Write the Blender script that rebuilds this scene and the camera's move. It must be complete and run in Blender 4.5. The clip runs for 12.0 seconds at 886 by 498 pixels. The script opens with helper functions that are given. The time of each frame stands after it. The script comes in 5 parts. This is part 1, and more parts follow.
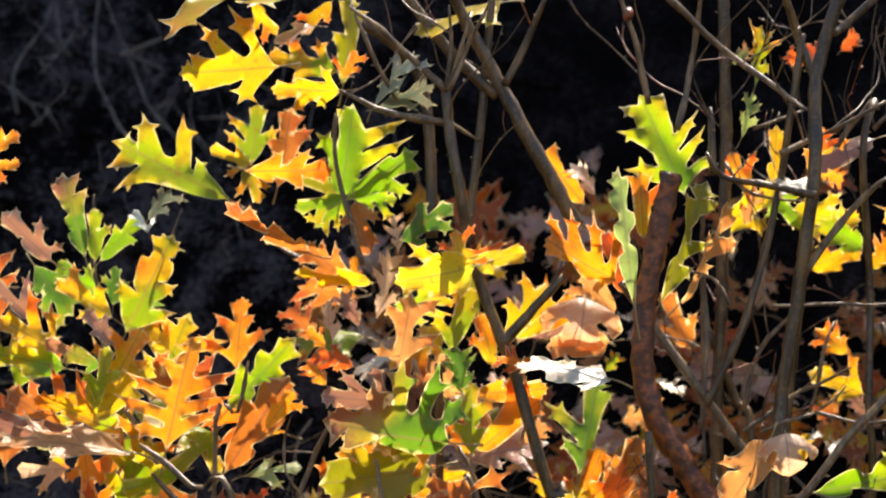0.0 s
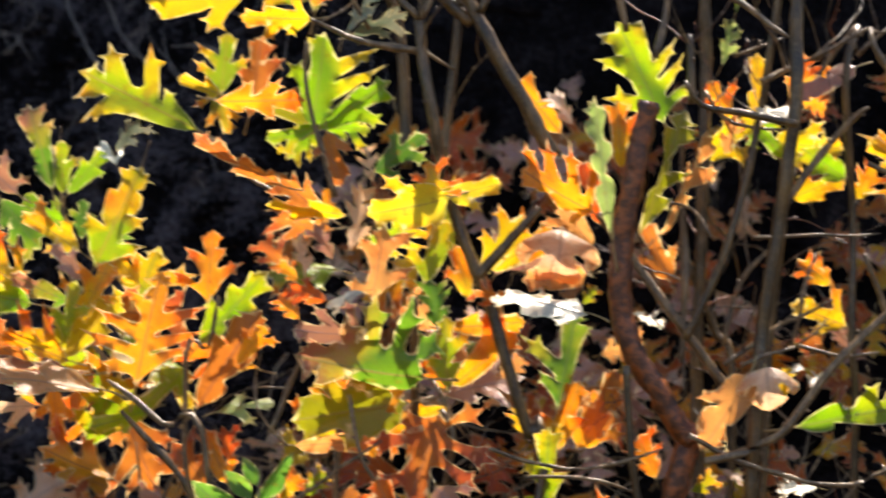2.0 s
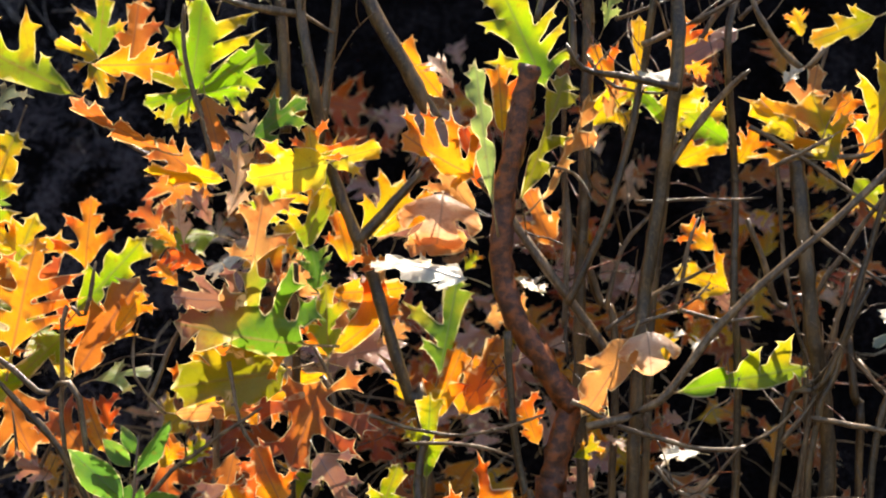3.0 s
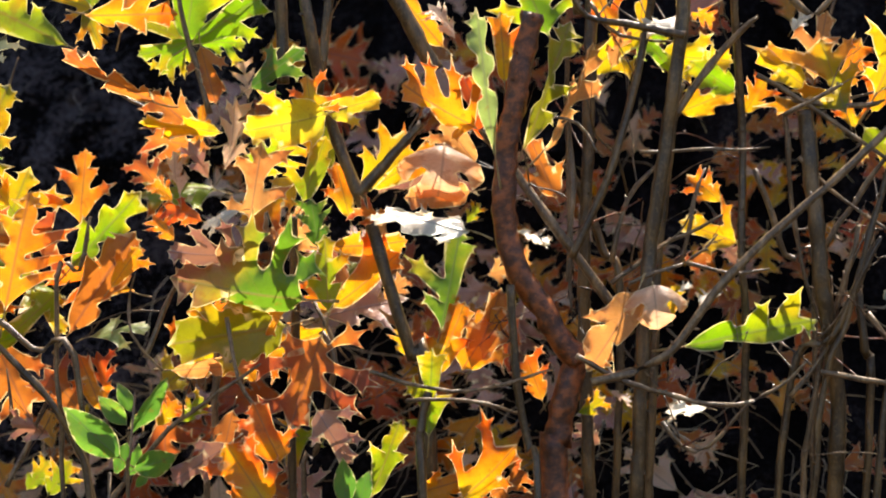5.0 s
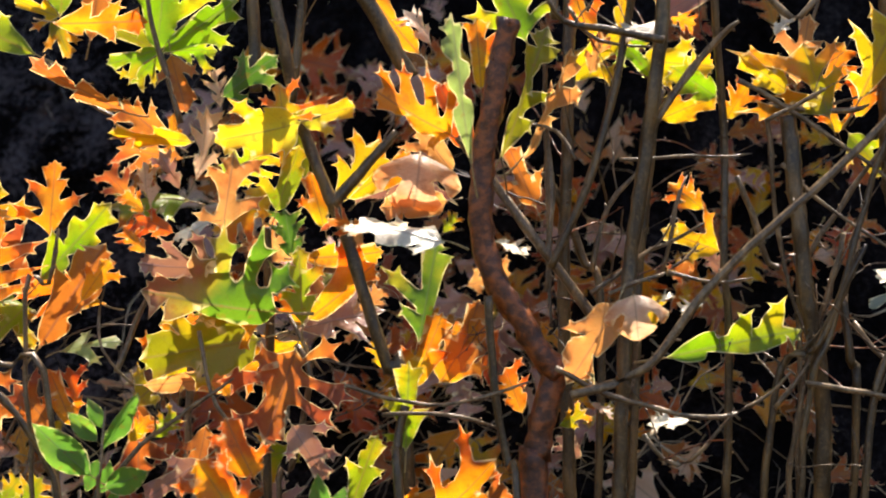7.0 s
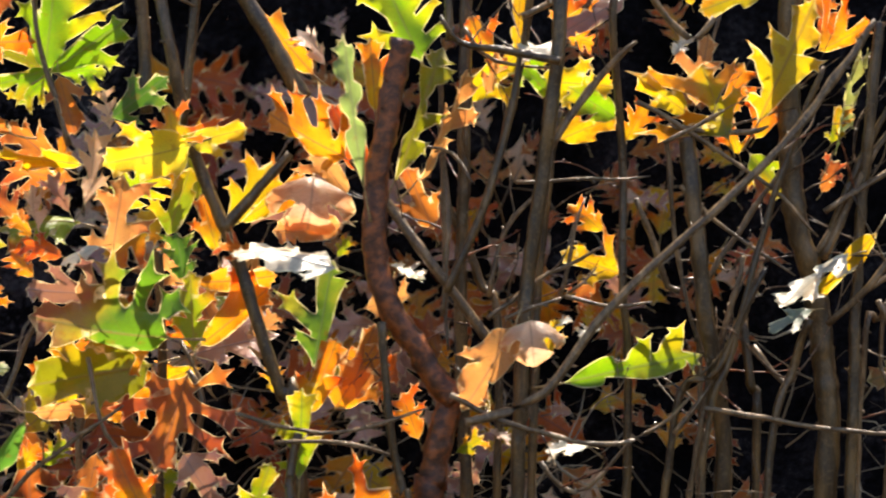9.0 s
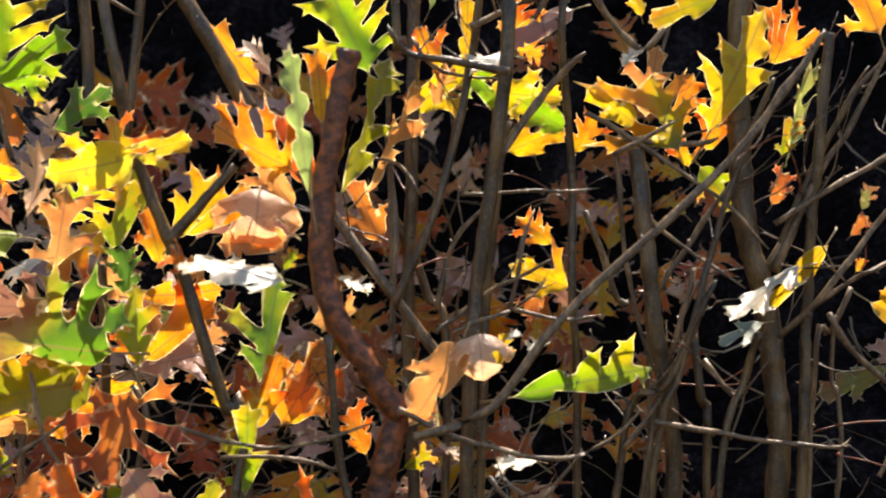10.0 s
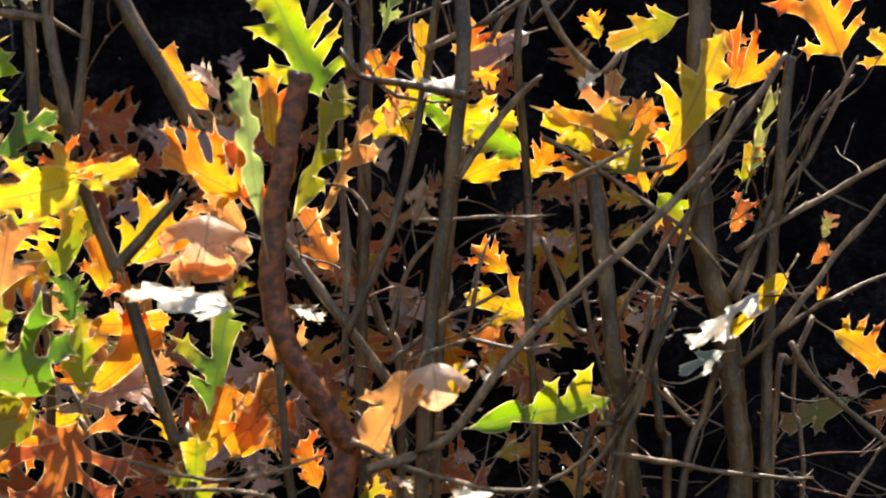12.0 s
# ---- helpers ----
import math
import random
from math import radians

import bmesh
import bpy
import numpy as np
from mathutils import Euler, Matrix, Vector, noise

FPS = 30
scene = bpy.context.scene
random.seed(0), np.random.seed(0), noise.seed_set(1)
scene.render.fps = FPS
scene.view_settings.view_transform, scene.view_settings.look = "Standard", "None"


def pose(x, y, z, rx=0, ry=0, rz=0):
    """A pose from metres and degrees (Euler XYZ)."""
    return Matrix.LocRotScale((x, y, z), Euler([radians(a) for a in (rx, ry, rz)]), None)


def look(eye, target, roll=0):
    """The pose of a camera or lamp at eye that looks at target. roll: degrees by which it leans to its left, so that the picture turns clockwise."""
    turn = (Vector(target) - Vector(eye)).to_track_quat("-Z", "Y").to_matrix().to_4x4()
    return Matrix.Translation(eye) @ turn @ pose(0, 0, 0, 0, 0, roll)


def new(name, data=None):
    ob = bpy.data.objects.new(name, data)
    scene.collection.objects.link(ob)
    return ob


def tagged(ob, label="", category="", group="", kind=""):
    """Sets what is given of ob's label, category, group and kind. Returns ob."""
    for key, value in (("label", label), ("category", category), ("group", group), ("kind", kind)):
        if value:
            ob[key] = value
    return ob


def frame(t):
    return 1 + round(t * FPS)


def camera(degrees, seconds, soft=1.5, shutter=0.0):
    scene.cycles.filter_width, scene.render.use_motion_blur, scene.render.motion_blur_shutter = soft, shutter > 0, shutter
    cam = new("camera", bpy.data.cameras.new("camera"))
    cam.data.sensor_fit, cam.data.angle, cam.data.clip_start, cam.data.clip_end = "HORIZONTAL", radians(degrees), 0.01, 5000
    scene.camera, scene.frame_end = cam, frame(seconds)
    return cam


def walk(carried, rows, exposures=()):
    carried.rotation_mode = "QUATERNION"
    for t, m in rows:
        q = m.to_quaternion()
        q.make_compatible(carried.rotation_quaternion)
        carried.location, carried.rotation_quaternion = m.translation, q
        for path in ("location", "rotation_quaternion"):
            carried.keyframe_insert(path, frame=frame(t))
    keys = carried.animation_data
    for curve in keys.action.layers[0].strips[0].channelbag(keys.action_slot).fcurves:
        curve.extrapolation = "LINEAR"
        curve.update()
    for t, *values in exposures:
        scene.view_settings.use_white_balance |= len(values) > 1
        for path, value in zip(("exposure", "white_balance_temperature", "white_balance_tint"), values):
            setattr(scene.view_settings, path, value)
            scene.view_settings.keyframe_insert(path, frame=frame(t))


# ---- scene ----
from mathutils.geometry import delaunay_2d_cdt

cam = camera(20.0, 12.0, soft=1.95, shutter=0.8)
cam.data.dof.use_dof, cam.data.dof.focus_distance, cam.data.dof.aperture_fstop = True, 2.62, 4.2
PATH = [
    (0, (-0.0090, 0.0348, 1.3014), (-0.0108, 2.0347, 1.3131), 0.33),
    (0.5, (-0.0031, 0.0492, 1.3059), (-0.0157, 2.0491, 1.3010), 0.26),
    (1, (0.0000, 0.0598, 1.3019), (-0.0217, 2.0596, 1.2864), 0.20),
    (1.5, (0.0056, 0.0774, 1.3072), (-0.0215, 2.0770, 1.2740), 0.20),
    (2, (0.0180, 0.0911, 1.3087), (0.0173, 2.0905, 1.2607), 0.11),
    (2.5, (0.0407, 0.1013, 1.3076), (0.0866, 2.0998, 1.2464), 0.11),
    (3, (0.0444, 0.1145, 1.3000), (0.1194, 2.1119, 1.2303), 0.01),
    (5, (0.0501, 0.1676, 1.2941), (0.1209, 2.1636, 1.1897), -0.27),
    (5.5, (0.0595, 0.1795, 1.2947), (0.1228, 2.1756, 1.1874), -0.36),
    (6, (0.0577, 0.1925, 1.2944), (0.1251, 2.1886, 1.1882), -0.44),
    (6.5, (0.0630, 0.2067, 1.2979), (0.1333, 2.2027, 1.1927), -0.52),
    (7, (0.0703, 0.2197, 1.2947), (0.1458, 2.2158, 1.1960), -0.62),
    (9, (0.1155, 0.2614, 1.3169), (0.2413, 2.2550, 1.2174), -0.65),
    (9.5, (0.1116, 0.2754, 1.3155), (0.2639, 2.2673, 1.2213), -0.67),
    (10, (0.1129, 0.2889, 1.3072), (0.2839, 2.2798, 1.2240), -0.65),
    (10.5, (0.1115, 0.3031, 1.3048), (0.2996, 2.2928, 1.2283), -0.65),
    (11, (0.1124, 0.3164, 1.2967), (0.3120, 2.3053, 1.2316), -0.66),
    (11.5, (0.1115, 0.3312, 1.2866), (0.3201, 2.3196, 1.2346), -0.67),
    (12, (0.1150, 0.3449, 1.2870), (0.3252, 2.3332, 1.2399), -0.69),
]
walk(cam, [(t, look(eye, target, roll)) for t, eye, target, roll in PATH])

# ---- light: a high sun behind the shrubs and to the right, open sky ----
SUN_HEIGHT, SUN_SIDE = 59.0, 28.0
world = bpy.data.worlds.new("world")
scene.world = world
world.use_nodes = True
wn, wl = world.node_tree.nodes, world.node_tree.links
sky = wn.new("ShaderNodeTexSky")
sky.sky_type, sky.sun_disc = "NISHITA", False
sky.sun_elevation, sky.sun_rotation = radians(SUN_HEIGHT), radians(SUN_SIDE)
wl.new(sky.outputs[0], wn["Background"].inputs[0])
wn["Background"].inputs[1].default_value = 0.092
sun = new("sun", bpy.data.lights.new("sun", "SUN"))
sun.data.energy, sun.data.angle, sun.data.color = 4.45, radians(0.53), (1.0, 0.885, 0.765)
sun_way = Vector((math.sin(radians(SUN_SIDE)) * math.cos(radians(SUN_HEIGHT)),
                  math.cos(radians(SUN_SIDE)) * math.cos(radians(SUN_HEIGHT)), math.sin(radians(SUN_HEIGHT))))
sun.matrix_world = look(sun_way * 30, (0, 0, 0))
scene.view_settings.exposure = 1.81


# ---- materials ----
def node_material(name):
    m = bpy.data.materials.new(name)
    m.use_nodes = True
    n, l = m.node_tree.nodes, m.node_tree.links
    return m, n, l, n["Principled BSDF"]


def math_node(n, l, op, a, b=None, clamp=False):
    k = n.new("ShaderNodeMath")
    k.operation, k.use_clamp = op, clamp
    for i, v in enumerate((a, b)):
        if v is None:
            continue
        if isinstance(v, (int, float)):
            k.inputs[i].default_value = v
        else:
            l.new(v, k.inputs[i])
    return k.outputs[0]


def noise_node(n, l, vector, scale, detail=4.0, rough=0.55):
    k = n.new("ShaderNodeTexNoise")
    k.inputs["Scale"].default_value, k.inputs["Detail"].default_value, k.inputs["Roughness"].default_value = scale, detail, rough
    l.new(vector, k.inputs["Vector"])
    return k.outputs[0]


def ramp_node(n, l, fac, stops):
    k = n.new("ShaderNodeValToRGB")
    el = k.color_ramp.elements
    while len(el) < len(stops):
        el.new(0.5)
    for e, (p, c) in zip(el, stops):
        e.position, e.color = p, (*c, 1)
    l.new(fac, k.inputs[0])
    return k.outputs[0]


def mix_color(n, l, fac, a, b, blend="MIX"):
    k = n.new("ShaderNodeMix")
    k.data_type, k.blend_type = "RGBA", blend
    for i, v in ((0, fac), (6, a), (7, b)):
        if isinstance(v, (int, float)):
            k.inputs[i].default_value = v
        elif isinstance(v, tuple):
            k.inputs[i].default_value = (*v, 1)
        else:
            l.new(v, k.inputs[i])
    return k.outputs[2]


def leaf_material(name, inner, middle, outer, gloss=0.31, through_light=0.66, shine=0.62, run=0.55, reach=1.6):
    """Oak leaf: colour runs from the base and midrib out to the lobe tips, with blotches, veins and a pale rim that
    paints light caught on the margin; light shines through it.
    """
    m, n, l, bsdf = node_material(name)
    uv = n.new("ShaderNodeUVMap")
    uv.uv_map = "leaf"
    sep = n.new("ShaderNodeSeparateXYZ")
    l.new(uv.outputs[0], sep.inputs[0])
    across, along = math_node(n, l, "ABSOLUTE", sep.outputs[0]), sep.outputs[1]
    info = n.new("ShaderNodeObjectInfo")
    shift = n.new("ShaderNodeVectorMath")
    shift.operation = "ADD"
    seed = n.new("ShaderNodeCombineXYZ")
    l.new(math_node(n, l, "MULTIPLY", info.outputs["Random"], 37.0), seed.inputs[2])
    l.new(uv.outputs[0], shift.inputs[0])
    l.new(seed.outputs[0], shift.inputs[1])
    blotch = noise_node(n, l, shift.outputs[0], 2.6, 3.0)
    grain = noise_node(n, l, shift.outputs[0], 40.0, 5.0, 0.7)
    f = math_node(n, l, "SUBTRACT", math_node(n, l, "MULTIPLY", along, run), 0.16)
    f = math_node(n, l, "ADD", f, math_node(n, l, "MULTIPLY", across, reach))
    f = math_node(n, l, "ADD", f, math_node(n, l, "MULTIPLY", math_node(n, l, "SUBTRACT", blotch, 0.5), 1.5))
    f = math_node(n, l, "ADD", f, math_node(n, l, "MULTIPLY", math_node(n, l, "SUBTRACT", info.outputs["Random"], 0.5), 0.5), True)
    color = ramp_node(n, l, f, [(0.14, inner), (0.46, middle), (0.80, outer)])
    # veins: the midrib and side veins that climb outward
    side = math_node(n, l, "SUBTRACT", along, math_node(n, l, "MULTIPLY", across, 0.8))
    wave = math_node(n, l, "ABSOLUTE", math_node(n, l, "SINE", math_node(n, l, "MULTIPLY", side, 19.0)))
    side_vein = math_node(n, l, "SUBTRACT", 1.0, math_node(n, l, "MULTIPLY", wave, 9.0), True)
    mid_vein = math_node(n, l, "SUBTRACT", 1.0, math_node(n, l, "MULTIPLY", across, 55.0), True)
    vein = math_node(n, l, "MAXIMUM", math_node(n, l, "MULTIPLY", side_vein, 0.35), math_node(n, l, "MULTIPLY", mid_vein, 0.8))
    color = mix_color(n, l, vein, color, tuple(min(1, c * 0.5 + 0.06) for c in middle))
    spots = ramp_node(n, l, grain, [(0.0, (0.72, 0.66, 0.6)), (0.42, (0.94, 0.93, 0.9)), (0.7, (1, 1, 1))])
    color = mix_color(n, l, 1.0, color, spots, "MULTIPLY")
    rust = ramp_node(n, l, noise_node(n, l, shift.outputs[0], 8.0, 2.0), [(0.62, (0, 0, 0)), (0.68, (1, 1, 1))])
    color = mix_color(n, l, math_node(n, l, "MULTIPLY", rust, 0.3), color, (0.32, 0.12, 0.03))
    # pale rim: light on the leaf's edge put into the colour, broken by noise
    rim = n.new("ShaderNodeAttribute")
    rim.attribute_name = "rim"
    glint_mask = ramp_node(n, l, noise_node(n, l, shift.outputs[0], 5.0, 2.0), [(0.34, (0.2, 0.2, 0.2)), (0.56, (1.0, 1.0, 1.0))])
    color = mix_color(n, l, math_node(n, l, "MULTIPLY", rim.outputs["Fac"], glint_mask), color, (0.95, 0.82, 0.46))
    l.new(color, bsdf.inputs["Base Color"])
    l.new(math_node(n, l, "ADD", math_node(n, l, "MULTIPLY", blotch, 0.2), gloss - 0.1), bsdf.inputs["Roughness"])
    bsdf.inputs["Specular IOR Level"].default_value = shine
    bump = n.new("ShaderNodeBump")
    bump.inputs["Strength"].default_value, bump.inputs["Distance"].default_value = 0.35, 0.002
    l.new(math_node(n, l, "ADD", grain, math_node(n, l, "MULTIPLY", vein, 2.0)), bump.inputs["Height"])
    l.new(bump.outputs[0], bsdf.inputs["Normal"])
    glow = n.new("ShaderNodeBsdfTranslucent")
    gamma = n.new("ShaderNodeGamma")
    gamma.inputs[1].default_value = 1.25
    l.new(color, gamma.inputs[0])
    l.new(gamma.outputs[0], glow.inputs[0])
    mix = n.new("ShaderNodeMixShader")
    mix.inputs[0].default_value = through_light
    l.new(bsdf.outputs[0], mix.inputs[1])
    l.new(glow.outputs[0], mix.inputs[2])
    l.new(mix.outputs[0], n["Material Output"].inputs[0])
    return m


def bark_material(name, dark, light, scale=60.0, flecks=0.5, along=0.3):
    m, n, l, bsdf = node_material(name)
    co = n.new("ShaderNodeTexCoord")
    grow = n.new("ShaderNodeMapping")
    grow.inputs["Scale"].default_value = (1.0, 1.0, along)
    l.new(co.outputs["Object"], grow.inputs[0])
    big = noise_node(n, l, grow.outputs[0], scale * 0.8, 4.0)
    fine = noise_node(n, l, grow.outputs[0], scale * 6, 6.0, 0.7)
    f = math_node(n, l, "ADD", math_node(n, l, "MULTIPLY", big, 0.7), math_node(n, l, "MULTIPLY", fine, 0.3))
    color = ramp_node(n, l, f, [(0.40, dark), (0.50, tuple((a + b) / 2.6 for a, b in zip(dark, light))), (0.58, light)])
    # pale flecks: lenticel dots that also paint small sun highlights on the bark
    fleck = ramp_node(n, l, noise_node(n, l, co.outputs["Object"], scale * 3.0, 3.0), [(0.57, (0, 0, 0)), (0.62, (1, 1, 1))])
    color = mix_color(n, l, math_node(n, l, "MULTIPLY", fleck, flecks), color, tuple(min(1, c * 1.5 + 0.05) for c in light))
    l.new(color, bsdf.inputs["Base Color"])
    bsdf.inputs["Roughness"].default_value = 0.36
    bsdf.inputs["Specular IOR Level"].default_value = 0.45
    bump = n.new("ShaderNodeBump")
    bump.inputs["Strength"].default_value, bump.inputs["Distance"].default_value = 0.8, 0.003
    l.new(f, bump.inputs["Height"])
    l.new(bump.outputs[0], bsdf.inputs["Normal"])
    return m


def ground_material(name, tones, pale, dry):
    """Crumbling dark soil in four tones; weathered rock towards -x, kept pale only there to paint in the deeper shade
    at +x; unseen straw-toned ground before and above the bank, added to bounce warm light.
    """
    m, n, l, bsdf = node_material(name)
    co = n.new("ShaderNodeTexCoord")
    big = noise_node(n, l, co.outputs["Object"], 11.0, 7.0, 0.65)
    fine = noise_node(n, l, co.outputs["Object"], 130.0, 6.0, 0.75)
    broad = noise_node(n, l, co.outputs["Object"], 1.3, 5.0, 0.6)
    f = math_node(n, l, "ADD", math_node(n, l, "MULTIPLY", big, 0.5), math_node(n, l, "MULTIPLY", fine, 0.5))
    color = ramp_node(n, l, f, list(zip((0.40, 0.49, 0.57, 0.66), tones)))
    sep = n.new("ShaderNodeSeparateXYZ")
    l.new(co.outputs["Object"], sep.inputs[0])
    # rock patches fade out towards +x, painting the deeper shade there
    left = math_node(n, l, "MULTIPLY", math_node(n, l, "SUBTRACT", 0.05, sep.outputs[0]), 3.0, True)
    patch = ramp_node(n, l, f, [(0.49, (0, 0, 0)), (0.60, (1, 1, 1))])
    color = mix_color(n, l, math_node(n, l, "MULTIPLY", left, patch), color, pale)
    # pale ground out of view, added to bounce warm fill onto the stems
    away = math_node(n, l, "ABSOLUTE", math_node(n, l, "SUBTRACT", sep.outputs[1], 3.25))
    away = math_node(n, l, "ADD", away, math_node(n, l, "MULTIPLY", math_node(n, l, "SUBTRACT", broad, 0.5), 1.2))
    grown = math_node(n, l, "MULTIPLY", math_node(n, l, "SUBTRACT", away, 0.85), 2.5, True)
    bounce_tone = ramp_node(n, l, math_node(n, l, "ADD", math_node(n, l, "MULTIPLY", f, 0.6), math_node(n, l, "MULTIPLY", broad, 0.4)), list(zip((0.40, 0.47, 0.54, 0.62), dry)))
    color = mix_color(n, l, grown, color, bounce_tone)
    l.new(color, bsdf.inputs["Base Color"])
    bsdf.inputs["Roughness"].default_value = 0.95
    bsdf.inputs["Specular IOR Level"].default_value = 0.02
    bump = n.new("ShaderNodeBump")
    bump.inputs["Strength"].default_value, bump.inputs["Distance"].default_value = 1.0, 0.03
    l.new(f, bump.inputs["Height"])
    l.new(bump.outputs[0], bsdf.inputs["Normal"])
    return m


LEAF = {
    "yel": leaf_material("yellow oak leaf", (0.66, 0.51, 0.015), (0.80, 0.47, 0.012), (0.78, 0.27, 0.012)),
    "lem": leaf_material("pale yellow oak leaf", (0.76, 0.68, 0.05), (0.82, 0.64, 0.03), (0.80, 0.46, 0.016)),
    "yor": leaf_material("yellow and orange oak leaf", (0.74, 0.49, 0.013), (0.80, 0.34, 0.012), (0.70, 0.155, 0.012)),
    "org": leaf_material("orange oak leaf", (0.80, 0.37, 0.019), (0.78, 0.255, 0.016), (0.68, 0.145, 0.013)),
    "red": leaf_material("rust red oak leaf", (0.66, 0.16, 0.019), (0.58, 0.105, 0.016), (0.46, 0.075, 0.016)),
    "brn": leaf_material("brown oak leaf", (0.56, 0.22, 0.040), (0.50, 0.155, 0.034), (0.42, 0.105, 0.036)),
    "sal": leaf_material("faded orange oak leaf", (0.74, 0.38, 0.12), (0.70, 0.32, 0.10), (0.64, 0.24, 0.07)),
    "tan": leaf_material("dry tan oak leaf", (0.76, 0.54, 0.37), (0.75, 0.49, 0.30), (0.74, 0.37, 0.15), gloss=0.32, through_light=0.62, shine=1.0),
    "pnk": leaf_material("purplish brown oak leaf", (0.423, 0.216, 0.130), (0.368, 0.177, 0.130), (0.313, 0.139, 0.111), gloss=0.34, through_light=0.4, shine=0.9),
    "ylg": leaf_material("yellow green oak leaf", (0.34, 0.42, 0.015), (0.60, 0.46, 0.015), (0.76, 0.34, 0.015)),
    "gor": leaf_material("green oak leaf with orange tips", (0.30, 0.40, 0.015), (0.66, 0.43, 0.015), (0.72, 0.20, 0.015)),
    "gpk": leaf_material("green oak leaf with purplish tip", (0.16, 0.30, 0.026), (0.40, 0.36, 0.039), (0.423, 0.200, 0.111), run=1.25, reach=0.25),
    "lim": leaf_material("bright green oak leaf", (0.25, 0.42, 0.012), (0.39, 0.47, 0.013), (0.58, 0.44, 0.016)),
    "grn": leaf_material("green oak leaf", (0.107, 0.213, 0.028), (0.196, 0.294, 0.028), (0.339, 0.328, 0.035)),
    "oli": leaf_material("olive yellow oak leaf", (0.29, 0.29, 0.015), (0.44, 0.345, 0.015), (0.58, 0.27, 0.015)),
    "pgr": leaf_material("pale green oak leaf", (0.33, 0.43, 0.13), (0.42, 0.49, 0.15), (0.50, 0.47, 0.13), gloss=0.35),
    # base whitened to help paint the glare on a shiny leaf
    "pal": leaf_material("grey green shiny oak leaf whitened for glare", (0.50, 0.52, 0.42), (0.60, 0.58, 0.48), (0.62, 0.55, 0.43), gloss=0.34, through_light=0.2, shine=1.0),
    "gry": leaf_material("dull grey green oak leaf", (0.16, 0.20, 0.13), (0.22, 0.24, 0.17), (0.26, 0.25, 0.18), gloss=0.34, through_light=0.35, shine=0.8),
    # true gloss, plus sun glare painted in as a paler base
    "glo": leaf_material("glossy oak leaf with glare in its colour", (0.42, 0.38, 0.28), (0.46, 0.38, 0.26), (0.50, 0.33, 0.16), gloss=0.30, through_light=0.25, shine=1.0),
    "dim": leaf_material("dull green and brown oak leaf", (0.24, 0.27, 0.08), (0.34, 0.27, 0.09), (0.40, 0.17, 0.08)),
    "oval": leaf_material("soft green oval leaf", (0.16, 0.34, 0.05), (0.22, 0.40, 0.06), (0.30, 0.42, 0.06)),
}
LOOK = {
    "yel": "bright yellow lobed leaf", "lem": "pale lemon yellow lobed leaf", "yor": "yellow leaf turning orange", "org": "orange lobed leaf", "red": "rust red lobed leaf",
    "brn": "brown-orange lobed leaf", "sal": "faded orange lobed leaf", "tan": "dry tan lobed leaf", "pnk": "purplish brown lobed leaf",
    "ylg": "yellow-green lobed leaf", "gor": "green leaf with orange tips", "gpk": "green leaf with purplish tip", "lim": "bright green lobed leaf",
    "grn": "green lobed leaf", "oli": "olive yellow lobed leaf", "pgr": "pale green lobed leaf", "pal": "grey-green shiny leaf, whitened to paint glare", "gry": "dull grey-green leaf", "glo": "shiny leaf, its sun glare partly painted in its colour", "dim": "dull green and brown leaf", "oval": "green oval leaf",
}
BARK = bark_material("grey brown oak bark", (0.026, 0.014, 0.0042), (0.128, 0.071, 0.0215), 75.0, 0.2)
BARK_RED = bark_material("reddish brown rough bark", (0.036, 0.009, 0.0026), (0.235, 0.062, 0.012), 110.0, 0.03, 1.2)
# young bark, painted paler so thin twigs and some branches read as sunlit
BARK_PALE = bark_material("smooth grey young bark lightened as if sunlit", (0.060, 0.035, 0.015), (0.22, 0.135, 0.062), 90.0, 0.25)
STALK = bark_material("yellowish leaf stalk", (0.20, 0.12, 0.045), (0.48, 0.33, 0.13), 120.0, 0.2)
BARK_DARK = bark_material("dark brown twig bark", (0.028, 0.015, 0.007), (0.15, 0.082, 0.038))
ROOT = bark_material("grey dead root", (0.03, 0.023, 0.018), (0.13, 0.10, 0.078))
SOIL = ground_material("dark soil bank and pale bounce ground", ((0.002, 0.0018, 0.0018), (0.006, 0.005, 0.0055), (0.016, 0.0135, 0.0145), (0.055, 0.047, 0.047)),
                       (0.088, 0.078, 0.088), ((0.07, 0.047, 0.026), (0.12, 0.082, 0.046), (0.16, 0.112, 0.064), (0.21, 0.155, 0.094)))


# ---- builders ----
def part(name, bm, material, parent, label=""):
    mesh = bpy.data.meshes.new(name)
    bm.to_mesh(mesh)
    bm.free()
    mesh.materials.append(material)
    for p in mesh.polygons:
        p.use_smooth = True
    ob = new(name, mesh)
    ob.parent = parent
    if label:
        ob["label"] = label
    return ob


def thing(name, place, label, category, group=""):
    ob = new(name)
    ob.empty_display_size = 0.05
    ob.location = place
    return tagged(ob, label, category, group)


def rounded(points, times=1):
    """Cuts the corners of an outline, but for the sharp ones. Points are (x, y, sharp)."""
    for _ in range(times):
        out = []
        for i, (x, y, s) in enumerate(points):
            if s or i in (0, len(points) - 1):
                out.append((x, y, s))
                continue
            (ax, ay, _), (bx, by, _) = points[i - 1], points[i + 1]
            out.append((x + (ax - x) * 0.25, y + (ay - y) * 0.25, False))
            out.append((x + (bx - x) * 0.25, y + (by - y) * 0.25, False))
        points = out
    return points


